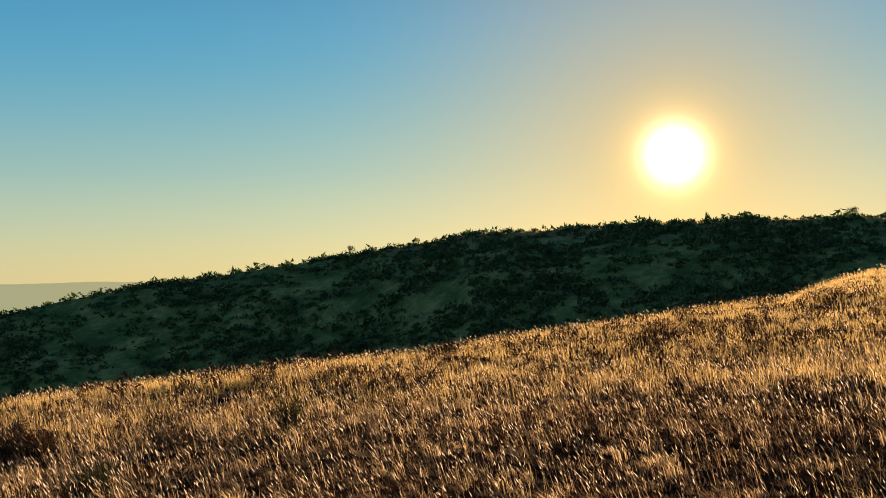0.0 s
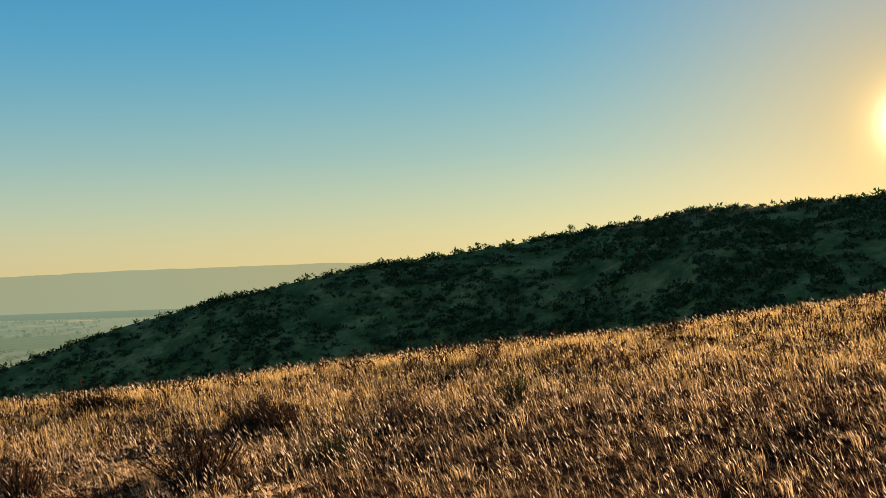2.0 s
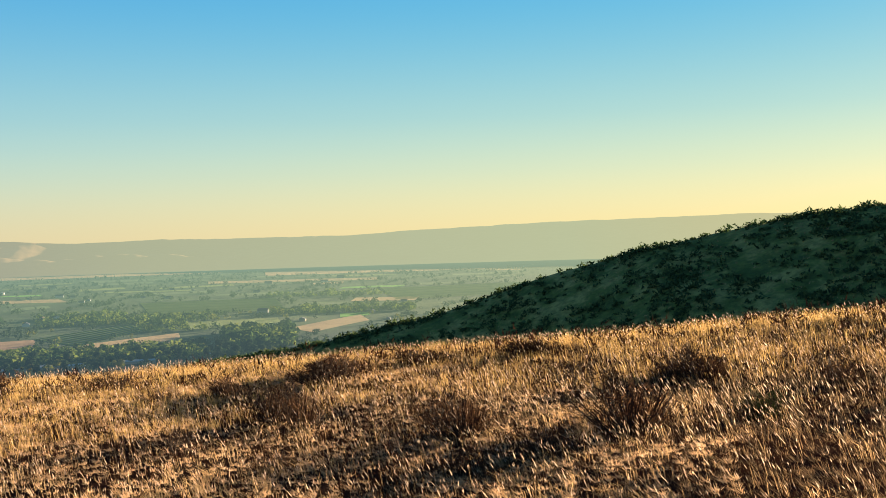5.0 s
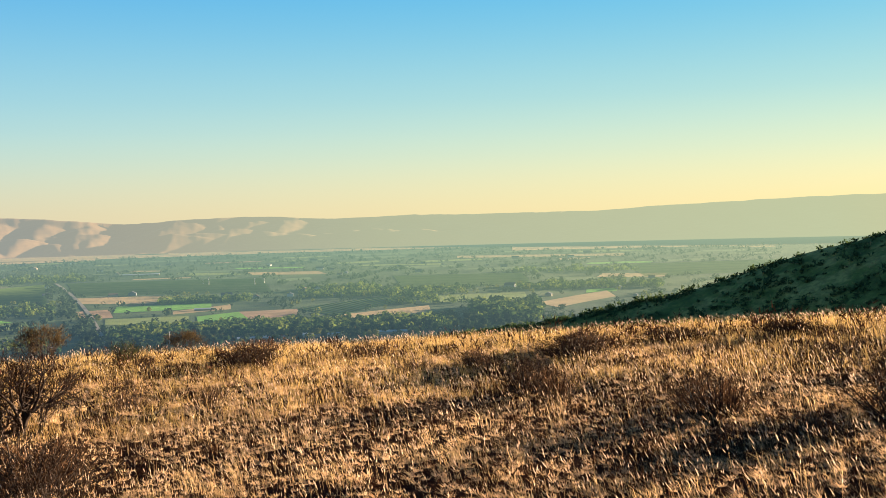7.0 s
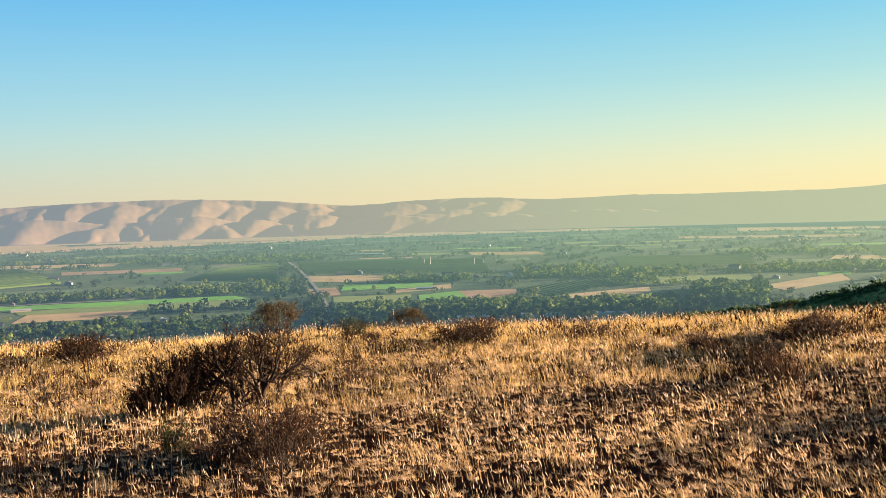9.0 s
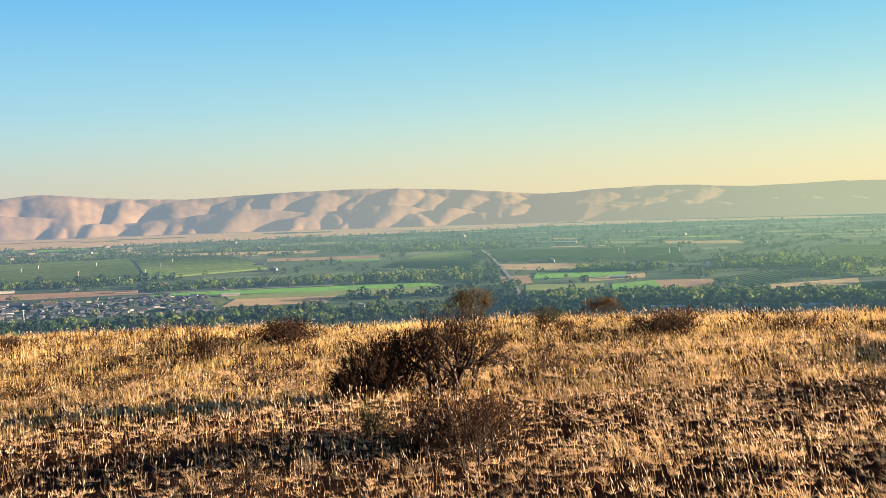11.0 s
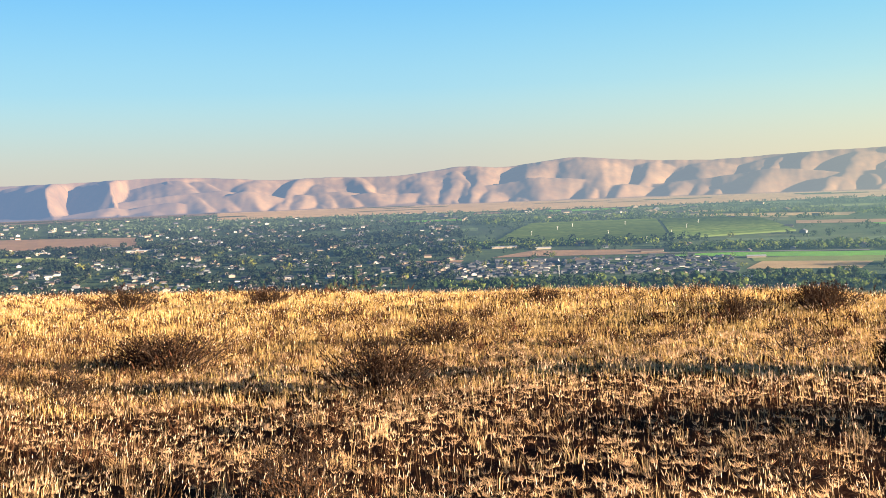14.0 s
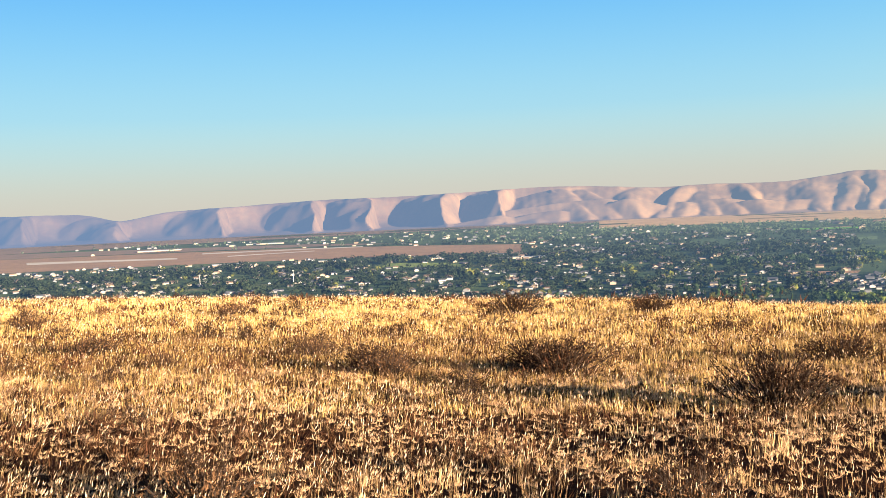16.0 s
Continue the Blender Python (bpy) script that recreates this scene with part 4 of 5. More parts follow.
def field(label, mat, corners, lift=0.35, name="field"):
    FIELDS.append(corners)
    az, r, co = patch(corners, lift)
    k, n = az.shape
    i = np.arange(k * n).reshape(k, n)
    quads = np.stack([i[:-1, :-1], i[:-1, 1:], i[1:, 1:], i[1:, :-1]], -1).reshape(-1, 4)
    me = raw_mesh(name, co.reshape(-1, 3), quads, [mat], 4)
    if me.polygons[0].normal.z < 0:
        me.flip_normals()
    return tagged(new(name, me), label, "field", kind="structure")


def orchard(label, corners, rows, mat=ORCHARD_LEAF, tall=3.2):
    """Rows of trained trees, uneven along their length."""
    field(label + " floor", FAR_ORCHARD, corners, 0.3)
    rng = np.random.RandomState(int(corners[0][1]))
    az, r, co = patch(corners, 0.3, 40, rows)
    mid = (co[1:] + co[:-1]) / 2
    gap = (co[1:] - co[:-1]) * 0.26
    h = tall * rng.uniform(0.75, 1.15, mid.shape[:2])
    top = mid + np.stack([0 * h, 0 * h, h], -1)
    strip = np.stack([mid - gap, mid - 0.6 * gap + (top - mid) * 0.75, top, mid + 0.6 * gap + (top - mid) * 0.75, mid + gap], 2)
    k, n, q, _ = strip.shape
    i = np.arange(k * n * q).reshape(k, n, q)
    quads = np.stack([i[:, :-1, :-1], i[:, 1:, :-1], i[:, 1:, 1:], i[:, :-1, 1:]], -1).reshape(-1, 4)
    tagged(new("orchard_rows", raw_mesh("orchard_rows", strip.reshape(-1, 3), quads, [mat], 4)), label, "orchard", kind="stuff")


orchard("broad green orchard in long straight rows", [(95.2, 1975), (85.9, 1934), (86.6, 2640), (93.2, 2600)], 46)
orchard("green orchard rows below the town's edge", [(85.7, 1945), (79.5, 2090), (81.3, 2560), (86.4, 2640)], 36)
orchard("orchard rows beside the straight valley road", [(73.3, 2023), (68.4, 1880), (68.4, 2478), (71.5, 2330)], 30, tall=1.3)
orchard("dark orchard block beyond the straight road", [(67.0, 2060), (57.0, 1960), (57.6, 2420), (67.4, 2480)], 26, tall=0.7)
orchard("orchard rows between two dry fields", [(55.8, 1600), (53.6, 1465), (50.2, 1660), (51.0, 1790)], 16, tall=0.7)
orchard("hazy orchard below the dark hill", [(37.0, 2150), (30.0, 2250), (30.0, 2700), (38.0, 2600)], 20, tall=0.6)
orchard("orchard rows in the middle of the valley", [(50.0, 1950), (43.0, 1980), (43.5, 2350), (50.5, 2350)], 20, tall=0.6)
field("bright green irrigated field", FAR_GREEN, [(86.3, 1608), (77.2, 1560), (77.2, 1640), (84.0, 1650)])
field("bright green irrigated field edged with trees", FAR_GREEN, [(77.2, 1560), (70.0, 1585), (71.0, 1648), (77.2, 1640)])
field("yellow-green pasture", FAR_LAWN, [(81.6, 1505), (69.6, 1470), (69.6, 1580), (81.8, 1560)])
field("tan stubble field beside houses", FAR_STUBBLE, [(82.0, 1400), (76.4, 1395), (75.8, 1490), (81.2, 1502)])
field("bare tan field above the suburb", FAR_TILLED, [(95.4, 1665), (85.7, 1655), (87.5, 1745), (93.2, 1780)])
field("tan field at the straight road", FAR_STUBBLE, [(67.2, 1880), (63.2, 1795), (62.2, 1973), (67.2, 2010)])
field("ploughed reddish field at the straight road", FAR_TILLED, [(66.8, 1573), (65.2, 1583), (65.4, 1727), (67.0, 1715)])
field("narrow green field", FAR_GREEN, [(65.2, 1660), (60.2, 1675), (60.2, 1770), (65.0, 1775)])
field("pale dry strip of field", FAR_STUBBLE, [(62.2, 1590), (59.2, 1640), (59.2, 1730), (62.2, 1640)])
field("green square field", FAR_GREEN, [(60.9, 1425), (58.0, 1431), (58.8, 1590), (61.0, 1540)])
field("tan square field", FAR_TILLED, [(58.2, 1445), (55.6, 1500), (55.7, 1600), (58.8, 1590)])
field("dry field with a pale track", FAR_STUBBLE, [(53.8, 1430), (48.4, 1440), (48.6, 1590), (53.6, 1480)])
field("dry stubble field in haze", FAR_STUBBLE, [(42.8, 1590), (41.6, 1510), (38.5, 1680), (39.0, 1800)])
field("pasture below a belt of trees", FAR_LAWN, [(65.6, 1480), (61.4, 1433), (61.4, 1560), (65.6, 1560)])
field("pasture in the hazy valley", FAR_LAWN, [(48.0, 1640), (43.2, 1650), (43.4, 1800), (48.4, 1780)])
field("far tan field", FAR_STUBBLE, [(58.0, 2560), (54.0, 2500), (54.5, 2640), (58.4, 2690)])
field("far tan field along the foot of the town", FAR_STUBBLE, [(84.5, 2720), (77.0, 2600), (76.5, 2740), (84.0, 2830)])
field("far reddish field", FAR_TILLED, [(79.5, 2330), (73.5, 2300), (73.5, 2420), (79.5, 2440)])
field("far pale field in haze", FAR_STUBBLE, [(39.5, 2150), (35.8, 2120), (35.8, 2230), (39.2, 2260)])
field("far pale field near the hills", FAR_STUBBLE, [(47.0, 3150), (38.0, 3050), (38.0, 3200), (47.0, 3300)])
field("broad bare brown field beyond the town", FAR_TILLED, [(126.0, 2480), (114.2, 2370), (114.2, 2730), (126.0, 3060)])
field("brown airfield grass", FAR_TILLED, [(142.0, 2600), (126.0, 2480), (126.0, 3060), (142.0, 3320)])
field("pale concrete apron at the airfield", FAR_RUNWAY, [(140.0, 2920), (132.6, 2790), (132.6, 2860), (140.0, 3040)], 0.5)
field("pale runway strip", FAR_RUNWAY, [(131.3, 2990), (122.8, 2960), (122.8, 3000), (131.3, 3050)], 0.5)
field("pale taxiway strip", FAR_RUNWAY, [(130.0, 2790), (125.4, 2850), (125.4, 2880), (130.0, 2830)], 0.5)
field("green park lawn among the houses", FAR_LAWN, [(122.0, 2080), (117.5, 2000), (117.5, 2120), (121.5, 2200)])
field("dry grey flats between the airfield and the hills", FAR_FLATS, [(142.0, 3330), (121.0, 3080), (125.0, 3290), (142.0, 3720)], 0.3)
# dry plain along the foot of the far hills
field("sunlit dry plain at the foot of the hills", FAR_DRY, [(110.0, 3560), (90.0, 3420), (90.0, 4400), (110.0, 4400)])
field("sunlit dry plain below bare hills", FAR_DRY, [(90.0, 3420), (66.0, 3780), (66.0, 4400), (90.0, 4400)])
field("hazy dry plain below the long ridge", FAR_DRY, [(66.0, 3900), (44.0, 4050), (44.0, 4400), (66.0, 4400)])
field("dry plain beyond the far suburbs", FAR_FLATS, [(142.0, 3700), (110.0, 4080), (110.0, 4380), (142.0, 4450)])
field("dry plain in golden haze below the long ridge", FAR_DRY, [(44.0, 3600), (8.0, 3600), (8.0, 4400), (44.0, 4400)])
strips = np.random.RandomState(17)
for i in range(26):
    az, r, half = strips.uniform(52, 138), strips.uniform(3800, 4250), strips.uniform(0.8, 3.0)
    deep = strips.uniform(18, 60)
    corners = [(az + half, r - deep), (az - half, r - 0.7 * deep), (az - 0.9 * half, r + deep), (az + 0.8 * half, r + 0.8 * deep)]
    field(("dark brush strip across the dry plain", "green strip on the dry plain")[i % 2], FAR_WOODS, corners, 0.9)
# belts of trees that stand close: az, az, r, r, trees, height
BELTS = [(57.0, 65.4, 1262, 1400, 560, 9.5), (68.0, 74.0, 1660, 1840, 260, 9.0), (58.2, 62.9, 1775, 1850, 200, 9.0), (47.2, 57.0, 1262, 1400, 560, 9.5), (42.6, 46.2, 1330, 1560, 260, 14.0), (46.4, 51.8, 1620, 1930, 330, 9.0),
         (51.2, 55.6, 1800, 2040, 280, 8.5), (44.0, 46.0, 2010, 2200, 110, 10.0), (74.0, 86.0, 1690, 1810, 300, 8.0), (68.5, 82.0, 1190, 1330, 250, 8.0), (82.0, 98.0, 1175, 1300, 260, 8.5), (66.5, 72.0, 2520, 2760, 300, 9.0),
         (72.0, 96.0, 2640, 2900, 620, 8.5), (36.0, 44.0, 1850, 1990, 240, 9.0), (30.0, 44.0, 2320, 2480, 300, 9.0), (86.5, 96.5, 1850, 1925, 200, 9.0)]
# a patchwork of smaller plots between them
plots = np.random.RandomState(31)
for i in range(150):
    az, r = plots.uniform(31, 100), plots.uniform(1380, 3700)
    half, deep = plots.uniform(0.5, 2.4), plots.uniform(10, 40) * r / 1800
    tilt = plots.uniform(-25, 25)
    corners = [(az + half, r - deep + tilt), (az - half, r - deep - tilt), (az - half * plots.uniform(0.8, 1.2), r + deep - tilt), (az + half * plots.uniform(0.8, 1.2), r + deep + tilt)]
    wooded = any(a0 - half < az < a1 + half and r0 - deep < r < r1 + deep for a0, a1, r0, r1, _, _ in BELTS)
    if not wooded and clear_of_fields(np.array([p[0] for p in corners] + [az]), np.array([p[1] for p in corners] + [r])).all():
        pick = plots.randint(8)
        field(("small dark-green plot", "small bright-green plot", "strip of dry stubble", "small yellow-green pasture", "small tilled plot", "small dark-green plot", "small dark-green plot", "small yellow-green pasture")[pick],
              (FAR_ORCHARD, FAR_GREEN, FAR_STUBBLE, FAR_LAWN, FAR_TILLED, FAR_ORCHARD, FAR_ORCHARD, FAR_LAWN)[pick], corners, 0.2)
# the straight road, and lanes
for label, corners in (("straight valley road running to the hills", [(65.72, 1230), (65.48, 1230), (67.86, 2500), (68.0, 2500)]),
                       ("lane along the bright green field", [(87.0, 1650), (76.0, 1650), (76.0, 1662), (87.0, 1662)]),
                       ("pale street between suburb and field", [(82.6, 1330), (82.2, 1330), (85.0, 1600), (85.3, 1600)])):
    tagged(field(label, FAR_ASPHALT, corners, 0.7, "road"), category="road")

# ---------------------------------------------------------------- the valley: trees
BARK = plain("bark", (0.12, 0.09, 0.065), 0.9, 0.3, 2.0)
CROWNS = [leaf_material("broadleaf_green", (0.018, 0.042, 0.017), (0.060, 0.094, 0.034), 0.25, far=True), leaf_material("broadleaf_yellow", (0.060, 0.080, 0.022), (0.15, 0.15, 0.040), 0.3, far=True),
          leaf_material("broadleaf_dark", (0.016, 0.032, 0.020), (0.045, 0.066, 0.034), 0.25, far=True),
          leaf_material("broadleaf_sunlit_tint", (0.070, 0.110, 0.026), (0.165, 0.195, 0.048), 0.45, far=True), leaf_material("town_leaves", (0.009, 0.018, 0.015), (0.034, 0.046, 0.026), 0.2, far=True)]


def tree(seed, tall, wide, low, mat, label):
    rng = np.random.RandomState(seed)
    ob = new("tree")
    segments = [((0, 0, -0.5), (0.1, 0, tall * 0.45), 0.02 * tall, 0.014 * tall)]
    for k in range(5):
        t = k * 1.3 + rng.uniform(0, 0.5)
        segments.append(((0.05, 0, tall * rng.uniform(0.2, 0.42)), (math.cos(t) * wide * 0.3, math.sin(t) * wide * 0.3, tall * rng.uniform(0.5, 0.72)), 0.009 * tall, 0.004 * tall))
    co, faces = tubes(segments, 5)
    part("trunk", raw_mesh("trunk", co, faces, [BARK], 4), None, ob)
    spots, ways = [], []
    for k in range(12):
        t, h = rng.uniform(0, 6.3), rng.uniform(low, 0.88)
        out = wide * 0.30 * math.sin(math.pi * (h - low * 0.6) / (1.05 - low * 0.6)) ** 0.6
        c = np.array([math.cos(t) * out, math.sin(t) * out, h * tall])
        d = rng.normal(0, 1, (46, 3))
        d /= np.linalg.norm(d, axis=1)[:, None]
        size = wide * rng.uniform(0.20, 0.30)
        spots.append(c + d * rng.uniform(0.7, 1.05, (46, 1)) * [size, size, size * min(2.0, 0.55 * tall / wide + 0.3)])
        ways.append(d + (c - [0, 0, 0.5 * tall]) / wide)
    co, faces = shells(np.concatenate(spots), np.concatenate(ways), 0.036 * (tall + wide), rng)
    part("crown", raw_mesh("crown", co, faces, [mat]), None, ob)
    return tagged(ob, label, "tree", "valley trees")


KINDS = [tree(1, 17, 15, 0.25, CROWNS[0], "broad dark-green tree in the valley belt"), tree(2, 14, 13, 0.22, CROWNS[1], "rounded yellow-green tree catching the low sun"),
         tree(3, 19, 13, 0.2, CROWNS[2], "tall dark tree standing among houses"), tree(4, 23, 6, 0.12, CROWNS[0], "narrow upright poplar rising over its neighbours"),
         tree(5, 11, 11, 0.22, CROWNS[0], "small round garden tree"), tree(6, 20, 17, 0.25, CROWNS[2], "large dark spreading cottonwood")]
rng = np.random.RandomState(404)


def stand(az0, az1, r0, r1, count, kinds, low=0.38, high=0.75):
    for i in range(count):
        az, r = rng.uniform(az0, az1), rng.uniform(r0, r1)
        kind, k = KINDS[kinds[rng.randint(len(kinds))]], rng.uniform(low, high)
        x, y, z = polar(np.array(az), np.array(r))
        copy_thing(kind, pose(x, y, z, 0, 0, rng.uniform(0, 360)) @ Matrix.Diagonal((k, k, k * rng.uniform(0.85, 1.15), 1)))


stand(43, 55, 1180, 1340, 80, (0, 1, 2, 5, 5, 0))
stand(55, 68, 1165, 1290, 80, (0, 2, 5, 0, 2, 1))
stand(68, 84, 1170, 1330, 60, (0, 2, 4, 4, 1))
stand(84, 100, 1165, 1280, 64, (0, 1, 4, 2, 4))
stand(100, 118, 1250, 1420, 70, (0, 1, 4, 2, 3, 4))
remove(KINDS)


def woods(name, label, seed, bands, mat):
    """Further trees, too small to tell apart. bands: (az, az, r, r, count, height, clumping)."""
    rng = np.random.RandomState(seed)
    cos, k = [], 22 if mat is FAR_WOODS else 28
    for a0, a1, r0, r1, count, tall, clump in bands:
        az, r = rng.uniform(a0, a1, count), np.sqrt(rng.uniform(r0 * r0, r1 * r1, count))
        field_line = np.sin(az * 1.9 + r / 170 + seed) * np.sin(r / 61 + az * 0.37) + 0.5 * np.sin(az * 5.3 + r / 33)
        keep = (field_line > clump) & clear_of_fields(az, r)
        az, r = az[keep], r[keep]
        n = len(az)
        base = polar(az, r)
        h = tall * rng.uniform(0.45, 1.15, n) * rng.choice([0.6, 1, 1, 1.25], n)
        w = h * rng.uniform(0.45, 0.75, n)
        d = rng.normal(0, 1, (n, k, 3))
        d /= np.linalg.norm(d, axis=2)[..., None]
        c = base[:, None] + d * np.stack([w, w, h * 0.46], -1)[:, None] + np.stack([0 * h, 0 * h, h * 0.52], -1)[:, None]
        size = np.repeat(0.20 * h, k)
        cos.append(shells(c.reshape(-1, 3), d.reshape(-1, 3), size, rng)[0])
    co = np.concatenate(cos)
    return tagged(new(name, raw_mesh(name, co, np.arange(len(co)).reshape(-1, 3), [mat])), label, "trees", kind="stuff")


woods("valley_woods", "belts and rows of dark trees between valley fields", 1, [(35, 69, 1150, 1420, 1500, 7.5, -0.1), (66, 100, 1150, 1340, 900, 6.5, 0.15), (32, 69, 1400, 2700, 5200, 7.5, 0.35), (66, 96, 1380, 1900, 700, 7.5, 0.3), (66, 97, 1900, 2700, 1500, 7, 0.3), (66, 98, 2500, 2750, 500, 9, -0.1)], CROWNS[2])
woods("tree_belts", "close belts of rounded trees along fields and farms", 6, [(a0, a1, r0, r1, int(0.58 * n), h, -2.0) for a0, a1, r0, r1, n, h in BELTS], CROWNS[0])
# lighter leaf colour stands in for sunlit crown tops of the belts
woods("light_belt_trees", "trees among the close belts, leaves tinted yellow-green as if sunlit", 7, [(a0, a1, r0, r1, int(0.42 * n), h, -2.0) for a0, a1, r0, r1, n, h in BELTS], CROWNS[3])
woods("town_trees", "mixed green trees filling the town between roofs", 2, [(97, 142, 1300, 2300, 5600, 8.5, -0.4), (97, 142, 2050, 2400, 1900, 8, -0.4), (97, 124, 2300, 3000, 2100, 8, -0.2), (86, 100, 1650, 2000, 120, 7, 0.2)], CROWNS[4])
woods("backdrop_woods", "hazy belts of far trees below bare hills", 5, [(66, 98, 2700, 3750, 6000, 8, -0.3), (30, 66, 2650, 3900, 4200, 8.5, 0.0), (98, 117, 2800, 4000, 2600, 8.5, -0.3), (117, 142, 3050, 4050, 650, 8.5, -0.3)], FAR_WOODS)
# sun on scattered crowns is put into a yellow leaf colour
woods("sunlit_trees", "trees with leaves tinted yellow-green for the low sun", 3, [(97, 138, 1320, 2300, 480, 9, 0.2), (36, 98, 1200, 2000, 520, 9, 0.2)], CROWNS[1])
woods("orchard_edge_trees", "scattered dark trees along lanes and fields", 4, [(66.1, 66.9, 1300, 1600, 60, 9, -0.9), (67.0, 67.8, 1600, 2000, 60, 9, -0.9), (68.1, 68.9, 2000, 2500, 60, 9, -0.9), (84, 97, 1900, 1990, 130, 12, -0.9), (69, 78, 1420, 1475, 70, 11, -1.0), (96, 104, 1790, 1880, 90, 12, -1.0)], CROWNS[2])

# ---------------------------------------------------------------- the valley: houses
WALLS = [plain("white_siding", (0.50, 0.47, 0.44), 0.7, 0.1, 0.2, far=True), plain("tan_siding", (0.36, 0.29, 0.22), 0.8, 0.12, 0.2, far=True), plain("grey_siding", (0.15, 0.16, 0.18), 0.8, 0.12, 0.2, far=True)]
ROOFS = [plain("grey_shingles", (0.055, 0.064, 0.085), 0.85, 0.2, 0.5, far=True), plain("brown_shingles", (0.14, 0.10, 0.08), 0.85, 0.2, 0.5, far=True), plain("pale_metal_roof", (0.42, 0.43, 0.45), 0.45, 0.1, 0.1, 0.5, far=True)]


def gable(length, width, wall, ridge_h, over):
    """Walls with gable ends, and two roof slabs with an overhang."""
    l, w = length / 2, width / 2
    body = ([(-l, -w, -0.5), (l, -w, -0.5), (l, w, -0.5), (-l, w, -0.5), (-l, -w, wall), (l, -w, wall), (l, w, wall), (-l, w, wall), (-l, 0, ridge_h), (l, 0, ridge_h)],
            [(0, 1, 5, 4), (2, 3, 7, 6), (1, 2, 6, 9, 5), (3, 0, 4, 8, 7)])
    a, b, t = l + over, w + over, 0.25
    drop = (ridge_h - wall) / w * over
    roof = ([(-a, -b, wall - drop), (a, -b, wall - drop), (a, 0, ridge_h + 0.05), (-a, 0, ridge_h + 0.05), (a, b, wall - drop), (-a, b, wall - drop),
             (-a, -b, wall - drop + t), (a, -b, wall - drop + t), (a, 0, ridge_h + t + 0.1), (-a, 0, ridge_h + t + 0.1), (a, b, wall - drop + t), (-a, b, wall - drop + t)],
            [(0, 3, 2, 1), (3, 5, 4, 2), (6, 7, 8, 9), (9, 8, 10, 11), (0, 1, 7, 6), (4, 5, 11, 10), (1, 2, 8, 7), (2, 4, 10, 8), (3, 0, 6, 9), (5, 3, 9, 11)])
    return body, roof


def house(name, label, category, length, width, wall, ridge_h, wall_mat, roof_mat, group, chimney=True, over=0.5):
    ob = new(name)
    body, roof = gable(length, width, wall, ridge_h, over)
    part("wall", mesh_of("wall", *body, [wall_mat]), None, ob)
    top = part("roof", mesh_of("roof", *roof, [roof_mat]), None, ob)
    if chimney:
        bm = bmesh.new()
        bmesh.ops.create_cube(bm, size=1.0, matrix=pose(length * 0.2, width * 0.15, ridge_h) @ Matrix.Diagonal((0.9, 0.9, 1.8, 1)))
        part("chimney", bm, ROOFS[1], top)
    return tagged(ob, label, category, group)


HOMES = [house("house", "white house with a grey shingle roof in the valley town", "house", 15, 9, 3.2, 5.8, WALLS[0], ROOFS[0], "town houses"),
         house("house", "tan house with a brown shingle roof among trees", "house", 17, 10, 3.2, 5.6, WALLS[1], ROOFS[1], "town houses"),
         house("house", "grey two-storey house in a new suburb", "house", 13, 11, 6.0, 8.8, WALLS[2], ROOFS[0], "town houses"),
         house("house", "white two-storey house in a new suburb", "house", 12, 11, 6.0, 8.8, WALLS[0], ROOFS[0], "town houses"),
         house("house", "low pale house with a light metal roof", "house", 18, 9, 3.0, 4.6, WALLS[0], ROOFS[2], "town houses")]


def settle(az0, az1, r0, r1, count, kinds, grid=0.0):
    for i in range(count):
        az, r = rng.uniform(az0, az1), rng.uniform(r0, r1)
        if grid:
            r = r0 + round((r - r0) / grid) * grid
        x, y, z = polar(np.array(az), np.array(r))
        k = rng.uniform(0.42, 0.6)
        copy_thing(HOMES[kinds[rng.randint(len(kinds))]], pose(x, y, z, 0, 0, 90 * rng.randint(4) + az + rng.normal(0, 5)) @ Matrix.Diagonal((k, k, 0.8 * k, 1)))


settle(83.3, 97.2, 1345, 1600, 165, (2, 2, 2, 1, 2, 3), 17)
settle(68, 83, 1190, 1380, 24, (0, 1, 4))
settle(43, 68, 1190, 1330, 22, (0, 4, 4))
settle(97, 119, 1300, 1500, 75, (0, 1, 4, 0))
remove(HOMES)


def roofs(name, label, seed, bands, pairs, clump=-0.1):
    """Further houses, a few millimetres each to the eye, joined."""
    rng = np.random.RandomState(seed)
    verts, faces, index = [], [], []
    for a0, a1, r0, r1, count, size in bands:
        for i in range(count):
            az, r = rng.uniform(a0, a1), rng.uniform(r0, r1)
            if not clear_of_fields(np.array([az]), np.array([r]))[0] or math.sin(az * 2.1 + r / 90) * math.sin(r / 47 + az * 0.8) < clump:
                continue
            m = pose(*polar(np.array(az), np.array(r)), 0, 0, 90 * rng.randint(2) + az + rng.normal(0, 6))
            k = size * rng.uniform(0.7, 1.5)
            which = pairs[rng.randint(len(pairs))]
            for j, (v, f) in enumerate(gable(15 * k, 10 * min(k, 2.2), 3.4 * min(k, 1.6), 5.6 * min(k, 1.5), 0.4)):
                b = len(verts)
                verts += [m @ Vector(p) for p in v]
                faces += [tuple(b + q for q in g) for g in f]
                index += [which[j]] * len(f)
    return tagged(new(name, mesh_of(name, verts, faces, WALLS + ROOFS, index)), label, "houses", kind="stuff")


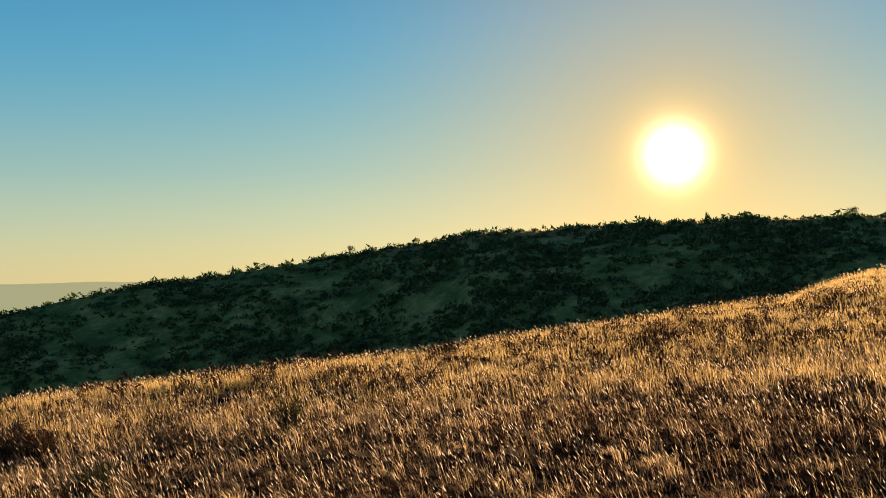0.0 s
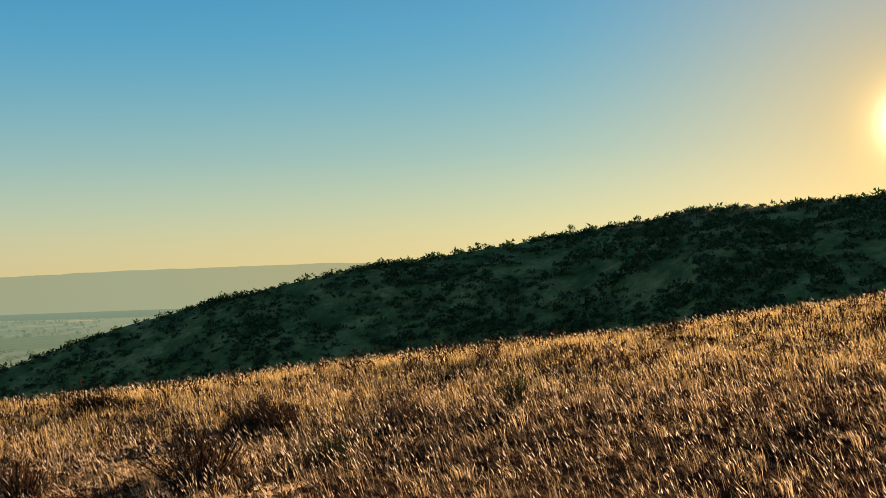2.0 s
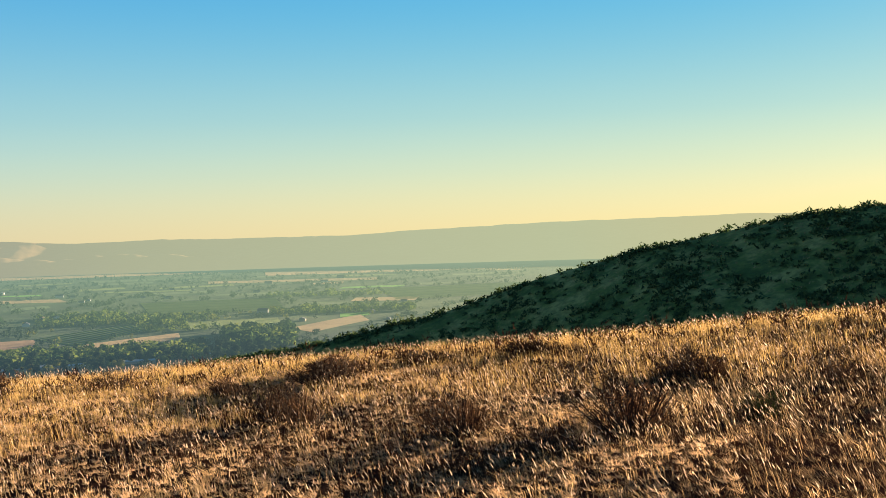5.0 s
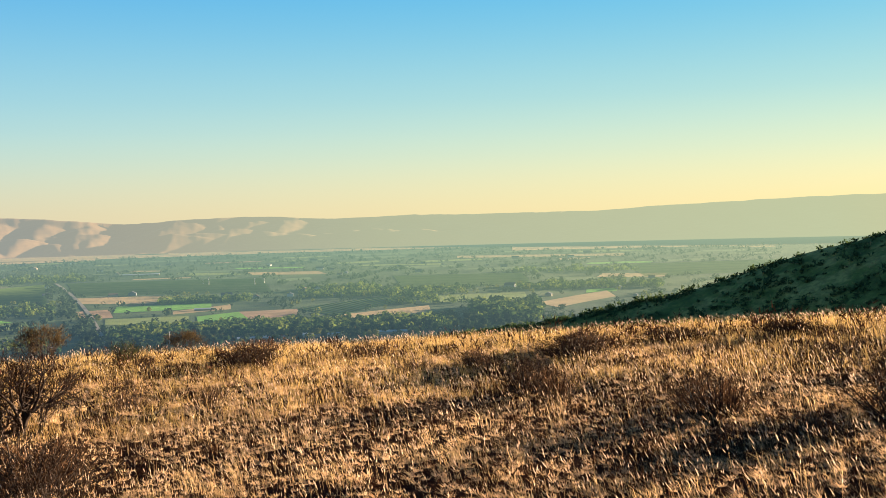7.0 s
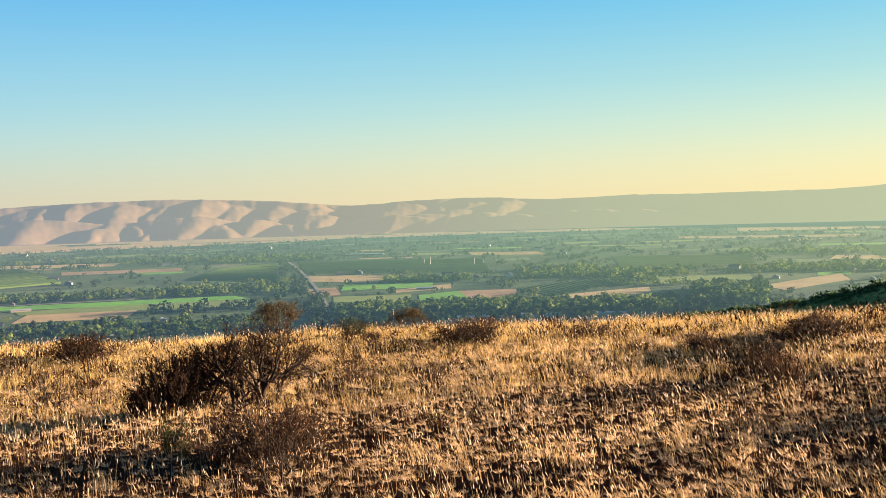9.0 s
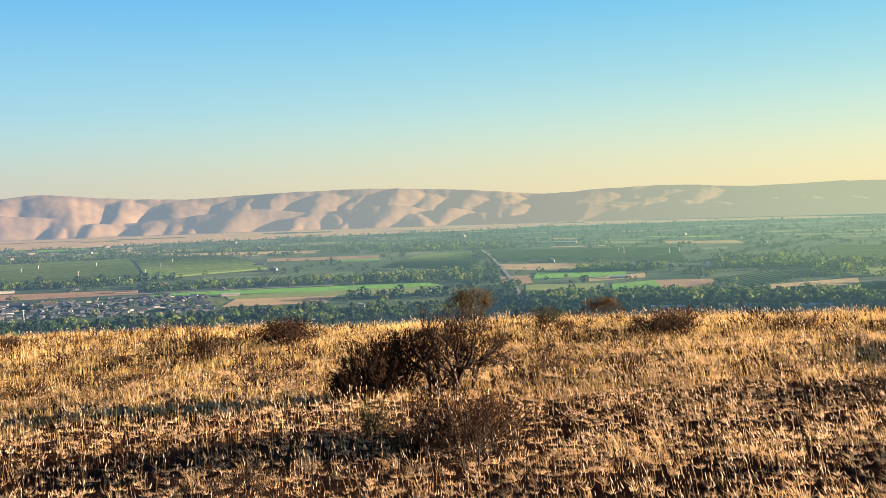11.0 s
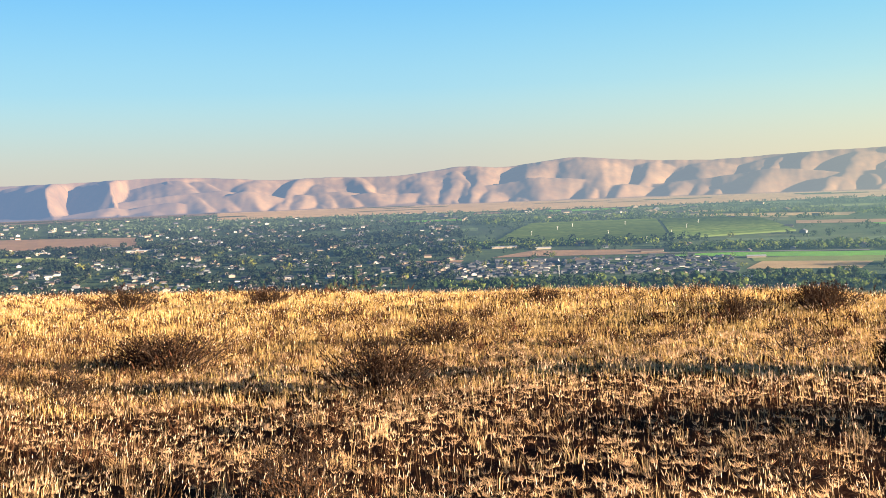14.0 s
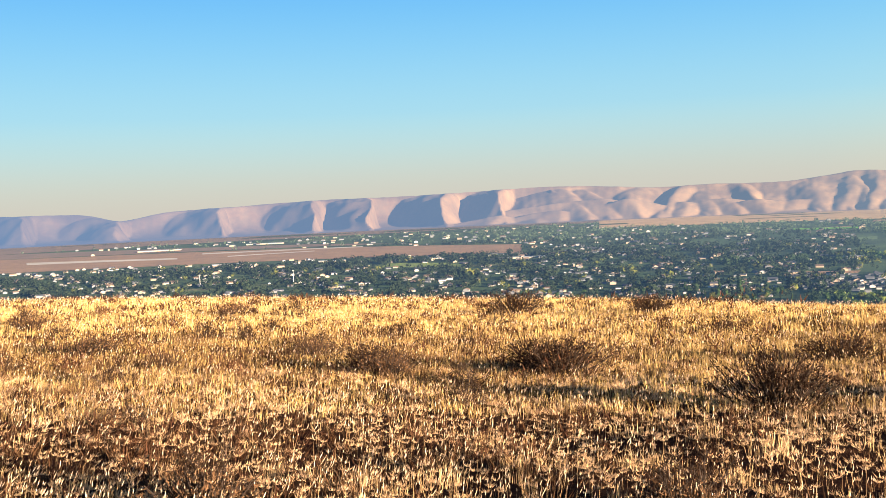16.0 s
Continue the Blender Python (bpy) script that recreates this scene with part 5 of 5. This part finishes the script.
PAIRS = [(0, 3), (1, 4), (2, 3), (2, 3), (2, 4), (1, 3)]
roofs("town_roofs", "many small pale houses spread through town trees", 8, [(97, 142, 1320, 2350, 1700, 0.58), (97, 142, 2200, 3000, 900, 0.62), (96, 142, 2950, 3900, 420, 0.75), (84, 98, 2750, 3400, 110, 1.0)], PAIRS)
roofs("suburb_roofs", "rows of dark-roofed new houses packed in a suburb", 10, [(82.5, 100, 1380, 1610, 330, 0.48)], [(2, 3), (2, 3), (1, 3), (2, 3), (0, 3)], -1.0)
roofs("farm_roofs", "farmhouses and sheds scattered across the valley", 9, [(36, 95, 1500, 2700, 110, 0.9), (40, 95, 2700, 3600, 80, 1.0)], PAIRS)

SHEDS = [(97.2, 1900, 40, 16, 2), (94.7, 1860, 44, 16, 2), (92.6, 1810, 26, 12, 2), (63.8, 2720, 95, 26, 2), (81.5, 1560, 26, 12, 2), (54.5, 1235, 48, 16, 2), (57.5, 1225, 60, 16, 2), (50.6, 1240, 34, 14, 2)]
SHEDS_TOO = [(86.8, 1700, 34, 15, 1), (114.0, 2180, 80, 26, 2), (119.5, 2270, 70, 24, 2), (124.5, 2350, 60, 24, 2), (108.5, 2230, 46, 20, 2), (130.0, 2420, 70, 26, 2), (133.5, 3350, 130, 34, 2), (128.0, 3480, 120, 30, 2), (60.6, 1640, 28, 12, 2), (82.0, 1290, 22, 12, 2)]
for az, r, length, width, roof in SHEDS + SHEDS_TOO:
    shed = house("warehouse", "long pale warehouse with a low metal roof" if length > 40 else "white farm shed with a metal roof", "warehouse", length, width, 2.6, 3.6, WALLS[1], ROOFS[roof], "valley sheds", False, 0.6)
    shed.matrix_basis = pose(*polar(np.array(az), np.array(r)), 0, 0, az + 6 * math.sin(r))


# ---------------------------------------------------------------- poles
STEEL = plain("galvanised_steel", (0.5, 0.5, 0.5), 0.5, 0.1, 1.0, 0.5)


def mast(tall):
    ob = new("light_mast")
    co, faces = tubes([((0, 0, -0.5), (0, 0, tall), 0.45, 0.25)], 8)
    part("pole", raw_mesh("pole", co, faces, [STEEL], 4), None, ob)
    co, faces = tubes([((-1.8, 0, tall - 0.6), (1.8, 0, tall - 0.6), 0.28, 0.28)], 6)
    part("crossarm", raw_mesh("crossarm", co, faces, [STEEL], 4), None, ob)
    return tagged(ob, "tall pale pole standing above trees and roofs", "pole", "valley poles")


for az, r, tall in [(91.8, 1300, 20), (126.6, 1750, 26), (62.4, 1225, 14), (131.5, 1850, 20), (60.3, 2250, 16), (57.9, 2200, 14)]:
    mast(tall).matrix_basis = pose(*polar(np.array(az), np.array(r)), 0, 0, az)


def wind_machine():
    """A frost fan of the orchards: a slim pole with a two-bladed fan."""
    ob = new("wind_machine")
    co, faces = tubes([((0, 0, -0.3), (0, 0, 10.5), 0.30, 0.22)], 8)
    part("pole", raw_mesh("pole", co, faces, [STEEL], 4), None, ob)
    co, faces = tubes([((0, 0.4, 10.5), (2.6, 0.5, 10.9), 0.22, 0.10), ((0, 0.4, 10.5), (-2.6, 0.3, 10.1), 0.22, 0.10)], 4)
    part("fan", raw_mesh("fan", co, faces, [STEEL], 4), None, ob)
    return tagged(ob, "slim pale frost fan standing in orchard rows", "wind machine", "orchard frost fans")


for az, r in [(91.8, 2283), (91.0, 2385), (89.1, 2100), (88.2, 2383), (85.8, 2090), (87.1, 1888), (85.0, 2240), (84.4, 2400), (93.2, 2150), (60.6, 2260), (57.4, 2240)]:
    wind_machine().matrix_basis = pose(*polar(np.array(az), np.array(r)), 0, 0, az + 17 * math.sin(r))
